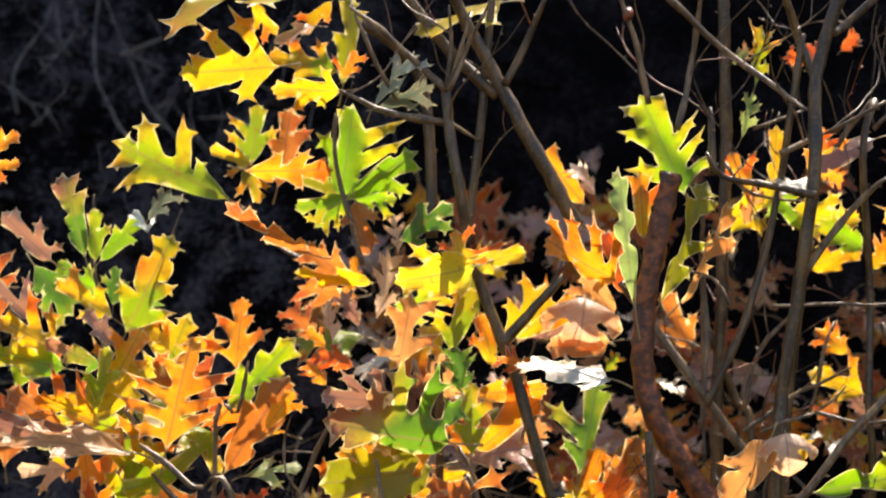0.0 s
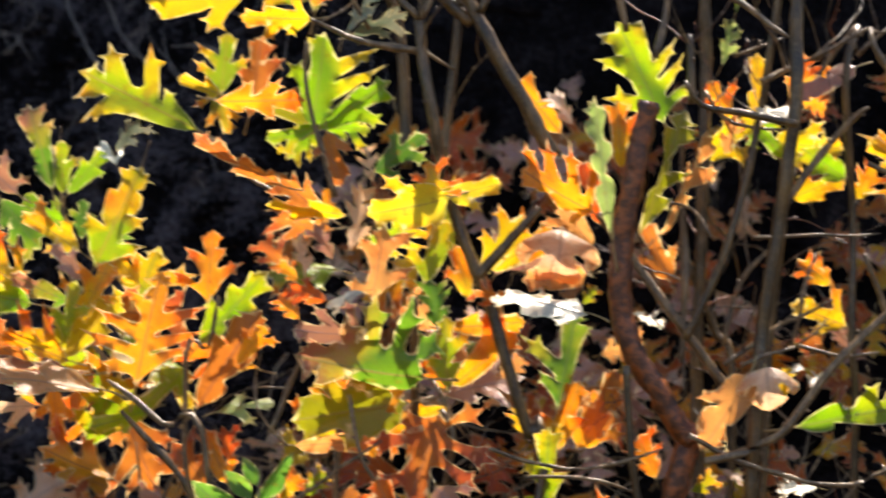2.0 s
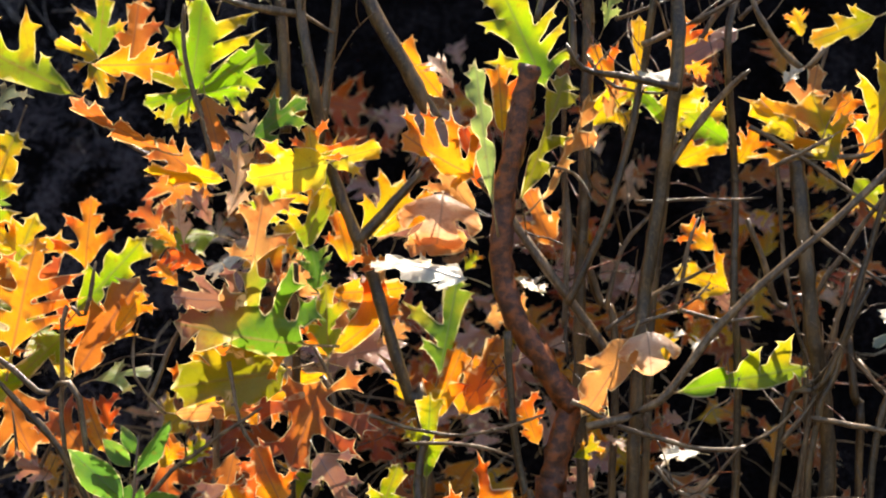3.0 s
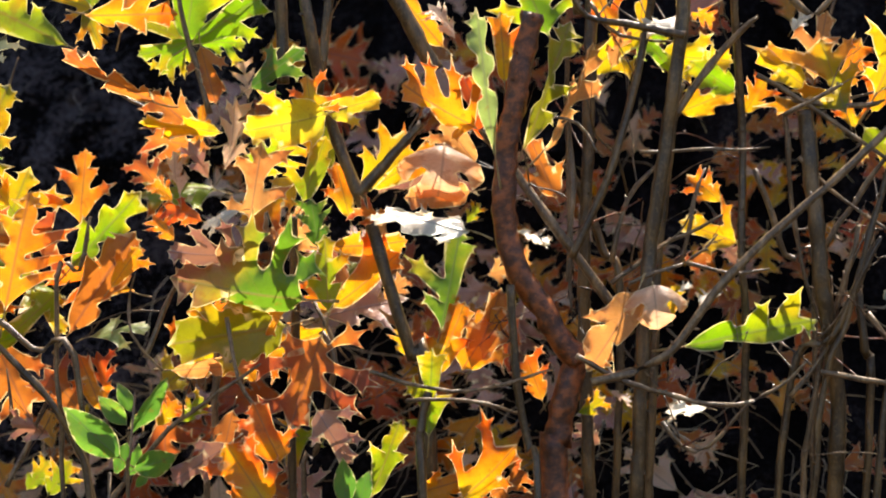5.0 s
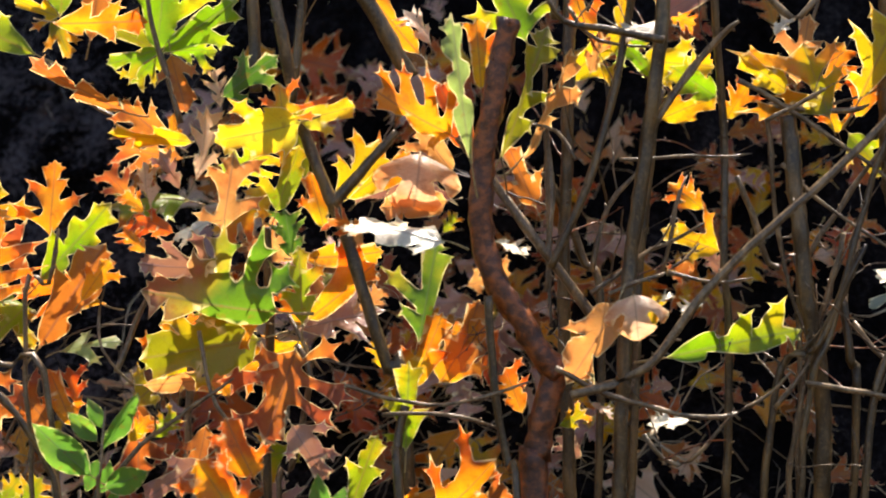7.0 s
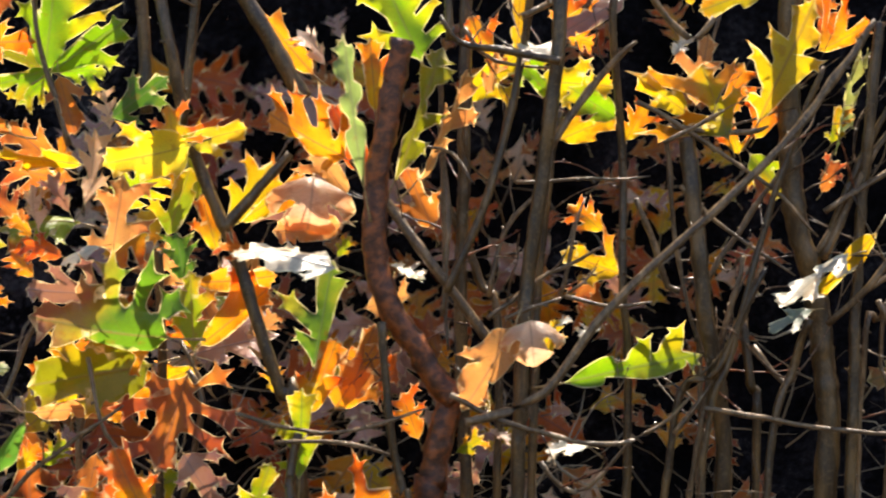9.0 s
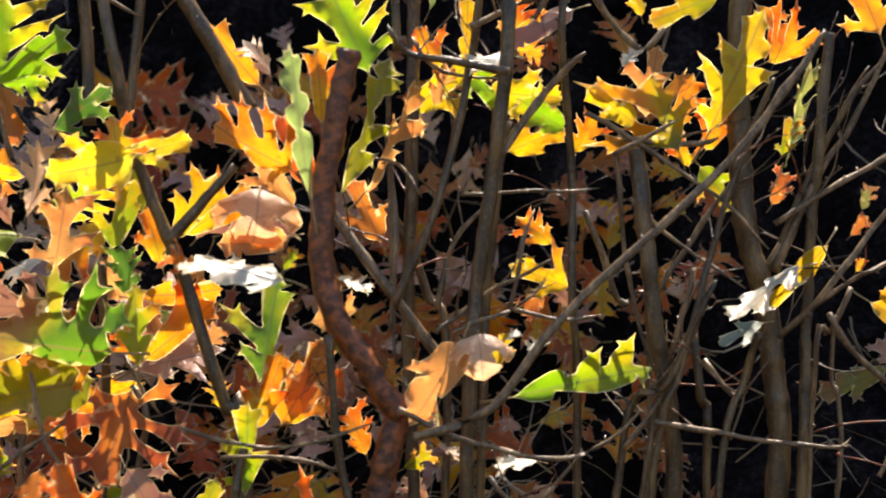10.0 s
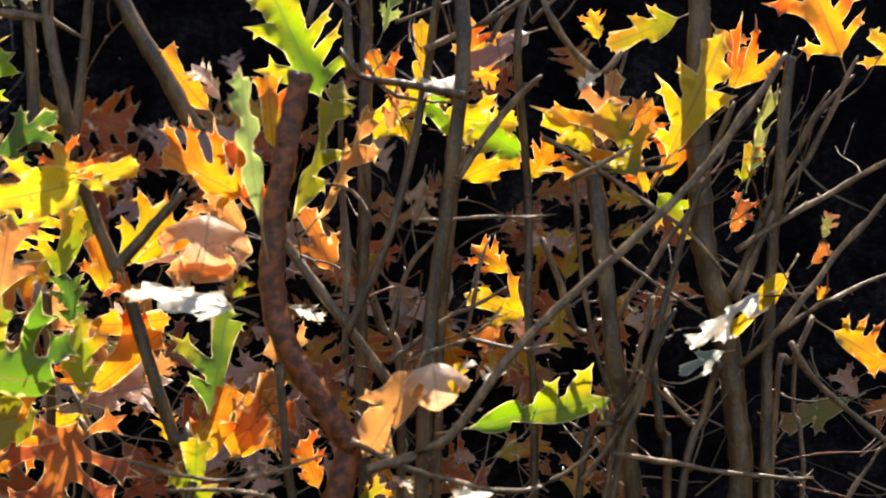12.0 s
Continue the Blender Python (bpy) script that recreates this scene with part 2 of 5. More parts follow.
def grown_lobes(rng):
    """Where the lobes of an ordinary leaf's half point: their tips as (out from the midrib, along it)."""
    pairs = rng.choice((2, 3, 3))
    reach = {2: (0.34, 0.42), 3: (0.25, 0.42, 0.33)}[pairs]
    start = 0.16 if pairs == 3 else 0.22
    step = (0.78 - start) / pairs
    out = []
    for i in range(pairs):
        size = reach[i] * rng.uniform(0.85, 1.15)
        out.append((size, start + step * (i + 0.38) + size * math.tan(radians(rng.uniform(24, 38) + 8 * i)) * 0.85))
    return out


def half_oak(rng, tips, neck, blunt=False, broad=False):
    """One half of a bristle-tipped oak leaf's outline from base to tip, the leaf one long: broad lobes with
    two or three bristles at their ends and round bays between them; blunt: dulled by wear, with no bristles; broad:
    full lobes, narrow bays; tips as in grown_lobes."""
    lobes = []
    for x, y in sorted(tips, key=lambda p: p[1] - 0.6 * p[0]):
        low = lobes[-1][0] + 0.15 if lobes else 0.12
        lobes.append((min(0.84, max(low, y - 0.6 * x)), x, y))
    pts = [(0.010, 0.0, False), (0.016, 0.035, False), (neck * 0.75, min(0.11, lobes[0][0] * 0.7), False)]
    for i, (root, tx, ty) in enumerate(lobes):
        after = lobes[i + 1] if i + 1 < len(lobes) else (1.0, 0.0, 1.0)
        before = lobes[i - 1] if i else (0.0, 0.0, 0.0)
        start = neck * 0.35
        dx, dy = tx - start, ty - root
        run = max(0.04, math.hypot(dx, dy))
        dx, dy = dx / run, dy / run
        px, py = -dy, dx
        foot = min(0.085, max(0.028, 0.37 * min(after[0] - root, root - before[0])))
        room = min(math.hypot(tx - after[1], ty - after[2]), math.hypot(tx - before[1], ty - before[2]) if i else 9.0)
        end = min(0.074, max(0.032, 0.20 * room), 0.18 * run + 0.015) * rng.uniform(0.9, 1.1)
        if broad:
            end, foot = min(0.085, end * 1.35), foot * 0.8

        def at(along, over, sharp=False):
            return (max(0.018, start + dx * run * along + px * over), root + dy * run * along + py * over, sharp)

        if run < neck * 0.7 + 0.08:
            pts += [at(0.75, -foot * 0.8), at(1.12, 0.0, True), at(0.75, foot * 0.8)]
        else:
            pts += [at(0.30, -foot), at(0.55, -(foot + end) / 2), at(0.68, -end * 0.95)]
            pts += [at(rng.uniform(0.76, 0.86), -end * 1.9, True), at(0.83, -end * 0.72), at(0.88, -end * 0.40)]
            pts += [at(1.18, rng.uniform(-0.02, 0.02), True), at(0.90, end * 0.36), at(0.84, end * 0.68)]
            if end > 0.055 and rng.random() < 0.85:
                pts += [at(rng.uniform(0.82, 0.93), end * 1.85, True), at(0.72, end * 0.95)]
            pts += [at(0.55, (foot + end) / 2), at(0.32, foot)]
        if i + 1 < len(lobes):
            slope = dy / max(dx, 0.3)
            top = after[0] + neck * 0.6 * (after[2] - after[0]) / max(0.15, after[1])
            bay = 0.5 * (root + neck * 0.6 * slope + top)
            wide = min(0.03, 0.12 * (after[0] - root))
            deep = neck * rng.uniform(0.85, 1.15)
            pts += [(deep, bay - wide, False), (deep * 0.93, bay, False), (deep, bay + wide, False)]
    last = lobes[-1][0]
    w = rng.uniform(0.065, 0.10) + neck * 0.15
    if lobes[-1][2] > 0.88:
        return rounded([(x, y, s and not blunt) for x, y, s in pts], 2)
    if last < 0.72:
        y = min(0.85, last + 0.16)
        pts += [(neck * 0.8, y - 0.03, False), (neck * 0.72, y, False), (w * 0.9, y + 0.05, False)]
    pts += [(w * 1.55, rng.uniform(0.885, 0.92), True), (w * 0.72, 0.915, False)]
    if rng.random() < 0.6:
        pts += [(w * 0.85, 0.962, True), (w * 0.38, 0.955, False)]
    return rounded([(x, y, s and not blunt) for x, y, s in pts], 2)


def leaf_points(rng, kind, lobes, neck):
    if kind == "oval":
        right = [(0.24 * math.sin(math.pi * (k / 9) ** 0.85) + 0.004, k / 9, False) for k in range(9)]
        left = right
    elif kind == "cupped":
        # withered and rolled in: the lobes close over the bays, which stay as slits
        right = [(0.02, 0.0, False), (0.24, 0.02, False), (0.36, 0.14, False), (0.42, 0.36, False), (0.41, 0.60, False), (0.34, 0.74, False), (0.30, 0.68, False),
                 (0.25, 0.45, False), (0.19, 0.38, False), (0.14, 0.42, False), (0.19, 0.64, False), (0.26, 0.78, False), (0.20, 0.93, False), (0.09, 0.97, False)]
        left = right
    else:
        neck = (neck or rng.uniform(0.11, 0.16)) * 0.68
        sides = [[(abs(x), y) for x, y in lobes if x * sign > 0] or grown_lobes(rng) for sign in (1, -1)]
        right, left = [half_oak(rng, side, neck, kind == "blunt", kind == "broad") for side in sides]
    tip = [(rng.uniform(-0.01, 0.01), 1.0)]
    return [(x, y) for x, y, _ in right] + tip + [(-x, y) for x, y, _ in reversed(left)]


def leaf_mesh(seed, kind, curl, fold, wave, lobes=(), bend=None, neck=None):
    """A leaf one long along y, from 0 to 1, its upper face to +z, bent along and across, its rim marked for the painted
    edge light.
    """
    rng = random.Random(seed)
    outline = leaf_points(rng, kind, lobes, neck)
    count = len(outline)
    # two rings just inside the outline, for the rim's painted edge light
    rings = []
    for inset in (0.0035, 0.009):
        for i, (x, y) in enumerate(outline):
            (ax, ay), (bx, by) = outline[i - 1], outline[(i + 1) % count]
            tx, ty = bx - ax, by - ay
            size = math.hypot(tx, ty) or 1.0
            rings.append((x - ty / size * inset, y + tx / size * inset))
    inner = rings + [(x * 0.085, y * 0.075 + 0.03) for y in range(13) for x in range(-5, 6)]
    verts, _, faces, origin, _, _ = mathutils_cdt([Vector(p) for p in outline + inner], [(i, (i + 1) % count) for i in range(count)])
    bm = bmesh.new()
    layer, rim = bm.loops.layers.uv.new("leaf"), bm.verts.layers.float.new("rim")
    roll, p1, p2 = rng.uniform(-0.3, 0.4), rng.uniform(0, 6), rng.uniform(0, 6)
    roll = roll if bend is None else bend
    made, flat = [], []
    for v, o in zip(verts, origin):
        x, y = v
        z = fold * abs(x) + wave * (0.05 * math.sin(9 * y + p1) * (abs(x) * 3) + 0.035 * math.sin(15 * x + 5 * y + p2))
        z += roll * x * x * 1.4
        edge = any(k < 2 * count for k in o)
        if edge:
            z += 0.045 * wave * noise.noise(Vector((x * 9, y * 9, seed * 1.7)))
        a = curl * y
        if abs(curl) > 1e-3:
            yy, lift = math.sin(a) / curl, (1 - math.cos(a)) / curl
            yy, z2 = yy + z * math.sin(a), -lift + z * math.cos(a)
        else:
            yy, z2 = y, z
        q = bm.verts.new((x, yy, z2))
        q[rim] = 1.0 if edge else 0.0
        made.append(q)
        flat.append((x, y))
    where = {q: uv for q, uv in zip(made, flat)}
    for f in faces:
        try:
            face = bm.faces.new([made[k] for k in f])
        except ValueError:
            continue
        for loop in face.loops:
            loop[layer].uv = where[loop.vert]
    for q in [q for q in made if not q.link_faces]:
        bm.verts.remove(q)
    return bm


def stalk_mesh():
    """The thin bent stalk of a leaf one long, below its base."""
    bm = bmesh.new()
    rings = []
    for k in range(6):
        r, y = 0.0125 - 0.0014 * k, -0.24 + 0.056 * k
        rings.append([bm.verts.new((r * math.cos(b), y, r * math.sin(b) - 0.0022 * (5 - k) ** 2)) for b in (0.5, 1.55, 2.6, 3.64, 4.69, 5.74)])
    for a, b in zip(rings, rings[1:]):
        for k in range(6):
            bm.faces.new((a[k], a[(k + 1) % 6], b[(k + 1) % 6], b[k])).smooth = True
    bm.faces.new(list(reversed(rings[0])))
    mesh = bpy.data.meshes.new("stalk")
    bm.to_mesh(mesh)
    bm.free()
    mesh.materials.append(STALK)
    return mesh


def add_stalk(leaf_ob):
    ob = new("stalk", STALK_MESH[0])
    ob.parent = leaf_ob
    return ob


def mathutils_cdt(points, edges):
    return delaunay_2d_cdt(points, edges, [], 1, 1e-5)


LEAVES = [0]
STALK_MESH = [stalk_mesh()]


def leaf(parent, pal, base, tip, spin=0.0, curl=None, size=1.0, kind="oak", lobes=(), bend=None, neck=None):
    """A leaf from its base to its tip. spin: degrees round that axis, from facing the open side (-y); plus turns the face upward; bend: how far the margins droop (minus)."""
    LEAVES[0] += 1
    rng = random.Random(LEAVES[0] * 7 + 3)
    if curl is None:
        curl = rng.uniform(-0.2, 0.4)
    b, t = Vector(base), Vector(tip)
    d = (t - b).normalized()
    n = Vector((0, -1, 0)) - d * Vector((0, -1, 0)).dot(d)
    n.normalize()
    n = Matrix.Rotation(radians(spin), 3, d) @ n
    # the chord of the bent leaf runs from base to tip
    chord = math.sin(curl / 2) / (curl / 2) if abs(curl) > 1e-3 else 1.0
    long = (t - b).length / chord
    d = Matrix.Rotation(curl / 2, 3, d.cross(n)) @ d
    n = (n - d * n.dot(d)).normalized()
    m = Matrix((d.cross(n), d, n)).transposed().to_4x4()
    m = Matrix.Translation(b - parent.location) @ m @ Matrix.Diagonal((long * size, long, long, 1))
    bm = leaf_mesh(LEAVES[0], kind, curl, rng.uniform(-0.1, 0.3), rng.uniform(0.4, 1.0), lobes, bend, neck)
    ob = part("leaf", bm, LEAF[pal], parent, LOOK[pal])
    ob.matrix_basis = m
    add_stalk(ob)
    return ob


def tube(bm, points, r0, r1, rng, sides=8, knots=True, rough=1.0):
    """A tapered, slightly crooked branch through the points, with swollen nodes."""
    pts = [Vector(p) for p in points]
    fine = []
    for i in range(len(pts) - 1):
        p0, p1, p2, p3 = pts[max(i - 1, 0)], pts[i], pts[i + 1], pts[min(i + 2, len(pts) - 1)]
        steps = max(3, int((p2 - p1).length / (0.014 if r0 < 0.006 else 0.009)))
        for k in range(steps):
            s = k / steps
            fine.append(0.5 * (2 * p1 + (p2 - p0) * s + (2 * p0 - 5 * p1 + 4 * p2 - p3) * s * s + (3 * p1 - p0 - 3 * p2 + p3) * s ** 3))
    fine.append(pts[-1])
    rings, n = [], len(fine)
    off = Vector((rng.uniform(0, 50), rng.uniform(0, 50), rng.uniform(0, 50)))
    node = rng.randint(2, 5)
    for i, p in enumerate(fine):
        way = (fine[min(i + 1, n - 1)] - fine[max(i - 1, 0)]).normalized()
        u = (Vector((1, 0.3, 0)) - way * Vector((1, 0.3, 0)).dot(way)).normalized() if abs(way.x) < 0.9 else (Vector((0, 0.3, 1)) - way * Vector((0, 0.3, 1)).dot(way)).normalized()
        v = way.cross(u)
        r = r0 + (r1 - r0) * i / max(1, n - 1)
        if i > n - 4 and r1 < 0.004:
            r *= (0.95, 0.8, 0.5)[i - n + 3]
        swell = 1.0
        if knots and i == node:
            swell = rng.uniform(1.12, 1.35) if r < 0.004 else rng.uniform(1.03, 1.12)
            node += rng.randint(3, 7)
        c = p + (u * noise.noise(p * 24 + off) + v * noise.noise(p * 24 - off)) * (r * 0.4 + 0.0022 if r < 0.004 else r * 0.25)
        ring = []
        for k in range(sides):
            a = 2 * math.pi * k / sides
            e = u * math.cos(a) + v * math.sin(a)
            rr = r * swell * (1 + rough * (0.15 * noise.noise((p + e * r) * 90 + off) + (0.10 * noise.noise((p + e * r) * 260 + off) if r > 0.005 else 0)))
            ring.append(bm.verts.new(c + e * rr))
        rings.append(ring)
    for a, b in zip(rings, rings[1:]):
        for k in range(sides):
            bm.faces.new((a[k], a[(k + 1) % sides], b[(k + 1) % sides], b[k]))
    bm.faces.new(list(reversed(rings[0])))
    bm.faces.new(rings[-1])
    return fine


def bud(bm, place, way, long, wide):
    """A small pointed bud or thorn on a twig."""
    u = way.orthogonal().normalized()
    v = way.cross(u)
    low = [bm.verts.new(place + (u * math.cos(a) + v * math.sin(a)) * wide) for a in (0, 1.57, 3.14, 4.71)]
    mid = [bm.verts.new(place + way * long * 0.5 + (u * math.cos(a) + v * math.sin(a)) * wide * 1.1) for a in (0, 1.57, 3.14, 4.71)]
    top = bm.verts.new(place + way * long)
    for k in range(4):
        bm.faces.new((low[k], low[(k + 1) % 4], mid[(k + 1) % 4], mid[k]))
        bm.faces.new((mid[k], mid[(k + 1) % 4], top))


BRANCHES = [0]


def branch(parent, r0, r1, *points, bark=None, name="branch", spurs=1.0, twigs=0):
    """One branch of a shrub, with short spurs and buds along it."""
    BRANCHES[0] += 1
    rng = random.Random(BRANCHES[0] * 11 + 5)
    bm = bmesh.new()
    home = parent.location
    fine = tube(bm, [Vector(p) - home for p in points], r0, r1, rng, 14 if r0 > 0.006 else 7, rough=1.9 if bark is BARK_RED else 1.0)
    for i in range(2, len(fine) - 1):
        if rng.random() < 0.30 * spurs:
            way = (fine[i + 1] - fine[i]).normalized()
            out = Vector((rng.uniform(-1, 1), rng.uniform(-1, 1), rng.uniform(-1, 1)))
            out = (out - way * out.dot(way)).normalized()
            r = r0 + (r1 - r0) * i / len(fine)
            bud(bm, fine[i] + out * r * 0.8, (out + way * 0.6).normalized(), rng.uniform(0.003, 0.007), rng.uniform(0.0011, 0.0018))
    ob = part(name, bm, bark or (BARK if r0 > 0.0042 else BARK_PALE), parent)
    for _ in range(twigs):
        i = rng.randint(len(fine) // 5, len(fine) - 2)
        if (fine[i] + home).z < 0.86:
            continue
        way = (fine[i + 1] - fine[i]).normalized()
        out = Vector((rng.uniform(-1, 1), rng.uniform(-0.6, 0.6), rng.uniform(-0.3, 1.0))).normalized()
        twig(ob, fine[i], (out + way * 0.4).normalized(), rng.uniform(0.05, 0.17), rng.uniform(0.0007, 0.0014), rng)
    return ob


def twig(parent, start, way, long, r, rng):
    """A thin crooked side twig with buds, in the shrub's own space."""
    bm = bmesh.new()
    pts = [start]
    steps = rng.randint(3, 5)
    for _ in range(steps):
        way = (way + Vector((rng.uniform(-0.4, 0.4), rng.uniform(-0.3, 0.3), rng.uniform(-0.25, 0.4)))).normalized()
        pts.append(pts[-1] + way * long / steps)
    fine = tube(bm, pts, r, r * 0.5, rng, 6)
    for p in fine[2::3]:
        if rng.random() < 0.6:
            out = Vector((rng.uniform(-1, 1), rng.uniform(-1, 1), rng.uniform(-0.5, 1))).normalized()
            bud(bm, p + out * r * 0.6, out, rng.uniform(0.002, 0.005), 0.0011)
    if long > 0.09:
        side = (way + Vector((rng.uniform(-0.9, 0.9), rng.uniform(-0.5, 0.5), rng.uniform(-0.2, 0.8)))).normalized()
        p = pts[-2]
        tube(bm, [p, p + side * long * 0.2, p + (side + Vector((rng.uniform(-0.3, 0.3), 0, 0.2))) * long * 0.4], r * 0.6, r * 0.35, rng, 5)
    part("twig", bm, rng.choice((BARK, BARK, BARK_PALE, BARK_DARK, BARK_RED)), parent)


# ---- the ground: level where the camera stands, a steep dark bank behind the shrubs ----
def ground_height(x, y):
    key = ((-900, 0.0), (1.6, 0.0), (2.5, 0.22), (2.95, 0.62), (3.25, 1.05), (3.70, 2.15), (4.2, 2.3), (6.0, 2.6), (900, 6.0))
    y = y + 0.13 * max(-4.0, min(4.0, x)) + 0.04 * math.sin(1.7 * x + 0.6)
    z = 0.0
    for (a, za), (b, zb) in zip(key, key[1:]):
        if a <= y <= b:
            s = (y - a) / (b - a)
            z = za + (zb - za) * s
            break
    near = max(0.0, 1 - max(0.0, abs(x) - 3, abs(y - 3) - 4) / 6)
    p = Vector((x, y * 1.4, 0.3))
    z += near * (0.05 * noise.noise(p * 1.9) + 0.05 * noise.noise(p * 4.7 + Vector((7, 1, 0))) + 0.035 * noise.noise(p * 12) + 0.018 * noise.noise(p * 27))
    return z


def spread(fine_from, fine_to, step, reach):
    out = list(np.arange(fine_from, fine_to + step / 2, step))
    gap, low, high = step, fine_from, fine_to
    while high < reach or low > -reach:
        gap *= 1.35
        low, high = low - gap, high + gap
        out.insert(0, max(low, -reach - gap))
        out.append(min(high, reach + gap))
    return [float(v) for v in out]


def build_ground():
    xs, ys = spread(-2.2, 2.6, 0.03, 400), spread(2.2, 4.7, 0.025, 400)
    verts = [(x, y, ground_height(x, y)) for y in ys for x in xs]
    w = len(xs)
    faces = [(j * w + i, j * w + i + 1, (j + 1) * w + i + 1, (j + 1) * w + i) for j in range(len(ys) - 1) for i in range(w - 1)]
    mesh = bpy.data.meshes.new("ground")
    mesh.from_pydata(verts, [], faces)
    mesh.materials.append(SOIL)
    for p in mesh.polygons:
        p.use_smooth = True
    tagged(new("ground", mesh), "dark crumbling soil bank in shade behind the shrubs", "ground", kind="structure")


build_ground()



def on_bank(x, z):
    """The place on the bank's face at that side and height."""
    low, high = 2.6, 4.2
    for _ in range(24):
        y = (low + high) / 2
        if ground_height(x, y) < z:
            low = y
        else:
            high = y
    return Vector((x, low, ground_height(x, low)))


def bank_normal(p):
    e = 0.03
    gx = (ground_height(p.x + e, p.y) - ground_height(p.x - e, p.y)) / (2 * e)
    gy = (ground_height(p.x, p.y + e) - ground_height(p.x, p.y - e)) / (2 * e)
    return Vector((-gx, -gy, 1)).normalized()

# ---- the shrubs: each stands on the ground with its stems, branches and leaves ----
def rooted(x, y):
    return (x, y, ground_height(x, y))


centre_shrub = thing("oak_shrub", rooted(0.12, 2.80), "scrub oak with yellow, green and orange lobed leaves on brown stems", "shrub", "oaks on the bank")
left_shrub = thing("oak_shrub", rooted(-0.32, 2.82), "young oak crowded with yellow, green and orange leaves", "shrub", "oaks on the bank")
right_shrub = thing("oak_shrub", rooted(0.52, 2.82), "nearly bare oak thicket of grey-brown stems with few leaves", "shrub", "oaks on the bank")


oval_shrub = thing("small_shrub", rooted(-0.24, 2.72), "low shrub with smooth green oval leaves on pale stems", "shrub")

# the centre oak
branch(centre_shrub, 0.0082, 0.0062, (0.165, 2.83, 0.300), (0.126, 2.810, 0.997), (0.111, 2.810, 1.040), (0.083, 2.810, 1.133), (0.061, 2.810, 1.201), (0.045, 2.810, 1.238), (0.022, 2.810, 1.303), name="stem", twigs=1)
branch(centre_shrub, 0.0066, 0.0040, (0.053, 2.808, 1.212), (0.079, 2.808, 1.241), (0.122, 2.808, 1.289), twigs=1)
branch(centre_shrub, 0.0128, 0.0112, (0.282, 2.744, 1.041), (0.267, 2.744, 1.060), (0.241, 2.744, 1.103), (0.213, 2.744, 1.150), (0.204, 2.744, 1.210), (0.211, 2.744, 1.284), (0.223, 2.744, 1.347), (0.235, 2.744, 1.401), bark=BARK_RED)
branch(centre_shrub, 0.0150, 0.0135, (0.262, 2.77, 0.300), (0.255, 2.750, 0.908), (0.258, 2.750, 0.955), (0.267, 2.750, 1.002), (0.282, 2.750, 1.048), bark=BARK_RED, name="stem")
branch(centre_shrub, 0.0089, 0.0061, (0.138, 2.824, 1.344), (0.086, 2.821, 1.435), (0.051, 2.831, 1.501), (0.016, 2.830, 1.564), (-0.010, 2.814, 1.619), twigs=1)
branch(centre_shrub, 0.0070, 0.0052, (0.048, 2.836, 1.489), (-0.009, 2.841, 1.543), (-0.060, 2.841, 1.609), twigs=1)
branch(centre_shrub, 0.0047, 0.0031, (0.056, 2.817, 1.500), (0.079, 2.829, 1.545), (0.103, 2.813, 1.600), twigs=1)
branch(centre_shrub, 0.0069, 0.0051, (0.017, 2.799, 1.331), (0.001, 2.791, 1.411), (-0.010, 2.809, 1.493), twigs=1)
branch(centre_shrub, 0.0042, 0.0026, (-0.009, 2.802, 1.494), (-0.056, 2.812, 1.537), (-0.115, 2.791, 1.584), twigs=1)
branch(centre_shrub, 0.0031, 0.0018, (-0.009, 2.805, 1.493), (-0.003, 2.802, 1.536), (-0.006, 2.789, 1.585), twigs=1)
branch(centre_shrub, 0.0031, 0.0018, (-0.006, 2.798, 1.492), (0.019, 2.799, 1.549), (0.041, 2.780, 1.596), twigs=1)
branch(centre_shrub, 0.0026, 0.0016, (-0.008, 2.801, 1.492), (0.010, 2.797, 1.542), (0.016, 2.793, 1.579))
branch(centre_shrub, 0.0042, 0.0023, (-0.010, 2.801, 1.457), (-0.071, 2.794, 1.467), (-0.127, 2.789, 1.491), twigs=1)
branch(centre_shrub, 0.0026, 0.0021, (-0.010, 2.819, 1.461), (0.029, 2.829, 1.439))
branch(centre_shrub, 0.0052, 0.0042, (0.014, 2.833, 1.319), (0.029, 2.839, 1.451), (0.042, 2.835, 1.609), twigs=1)
branch(centre_shrub, 0.0066, 0.0052, (-0.024, 2.865, 1.331), (-0.028, 2.871, 1.446), (-0.044, 2.869, 1.523), (-0.104, 2.855, 1.572), twigs=1)
branch(centre_shrub, 0.0026, 0.0016, (-0.065, 2.828, 1.481), (-0.094, 2.818, 1.537), (-0.116, 2.831, 1.595))
branch(centre_shrub, 0.0022, 0.0017, (0.065, 2.710, 1.037), (0.148, 2.718, 1.015), (0.205, 2.710, 1.024), (0.255, 2.718, 1.037))
branch(centre_shrub, 0.0024, 0.0017, (0.103, 2.740, 1.004), (0.166, 2.725, 1.005), (0.224, 2.738, 0.986))
branch(centre_shrub, 0.0049, 0.0034, (0.127, 2.771, 1.009), (0.118, 2.768, 0.969), (0.120, 2.753, 0.889), (0.150, 2.773, 0.300), name="stem", twigs=1)
branch(centre_shrub, 0.0043, 0.0029, (0.210, 2.730, 1.123), (0.217, 2.730, 1.019), (0.229, 2.732, 0.949), (0.236, 2.708, 0.894), (0.266, 2.728, 0.300), name="stem", twigs=1)
branch(centre_shrub, 0.0051, 0.0041, (-0.015, 2.888, 1.188), (-0.014, 2.895, 1.053), (-0.018, 2.900, 0.867), (0.012, 2.920, 0.300), name="stem", twigs=1)
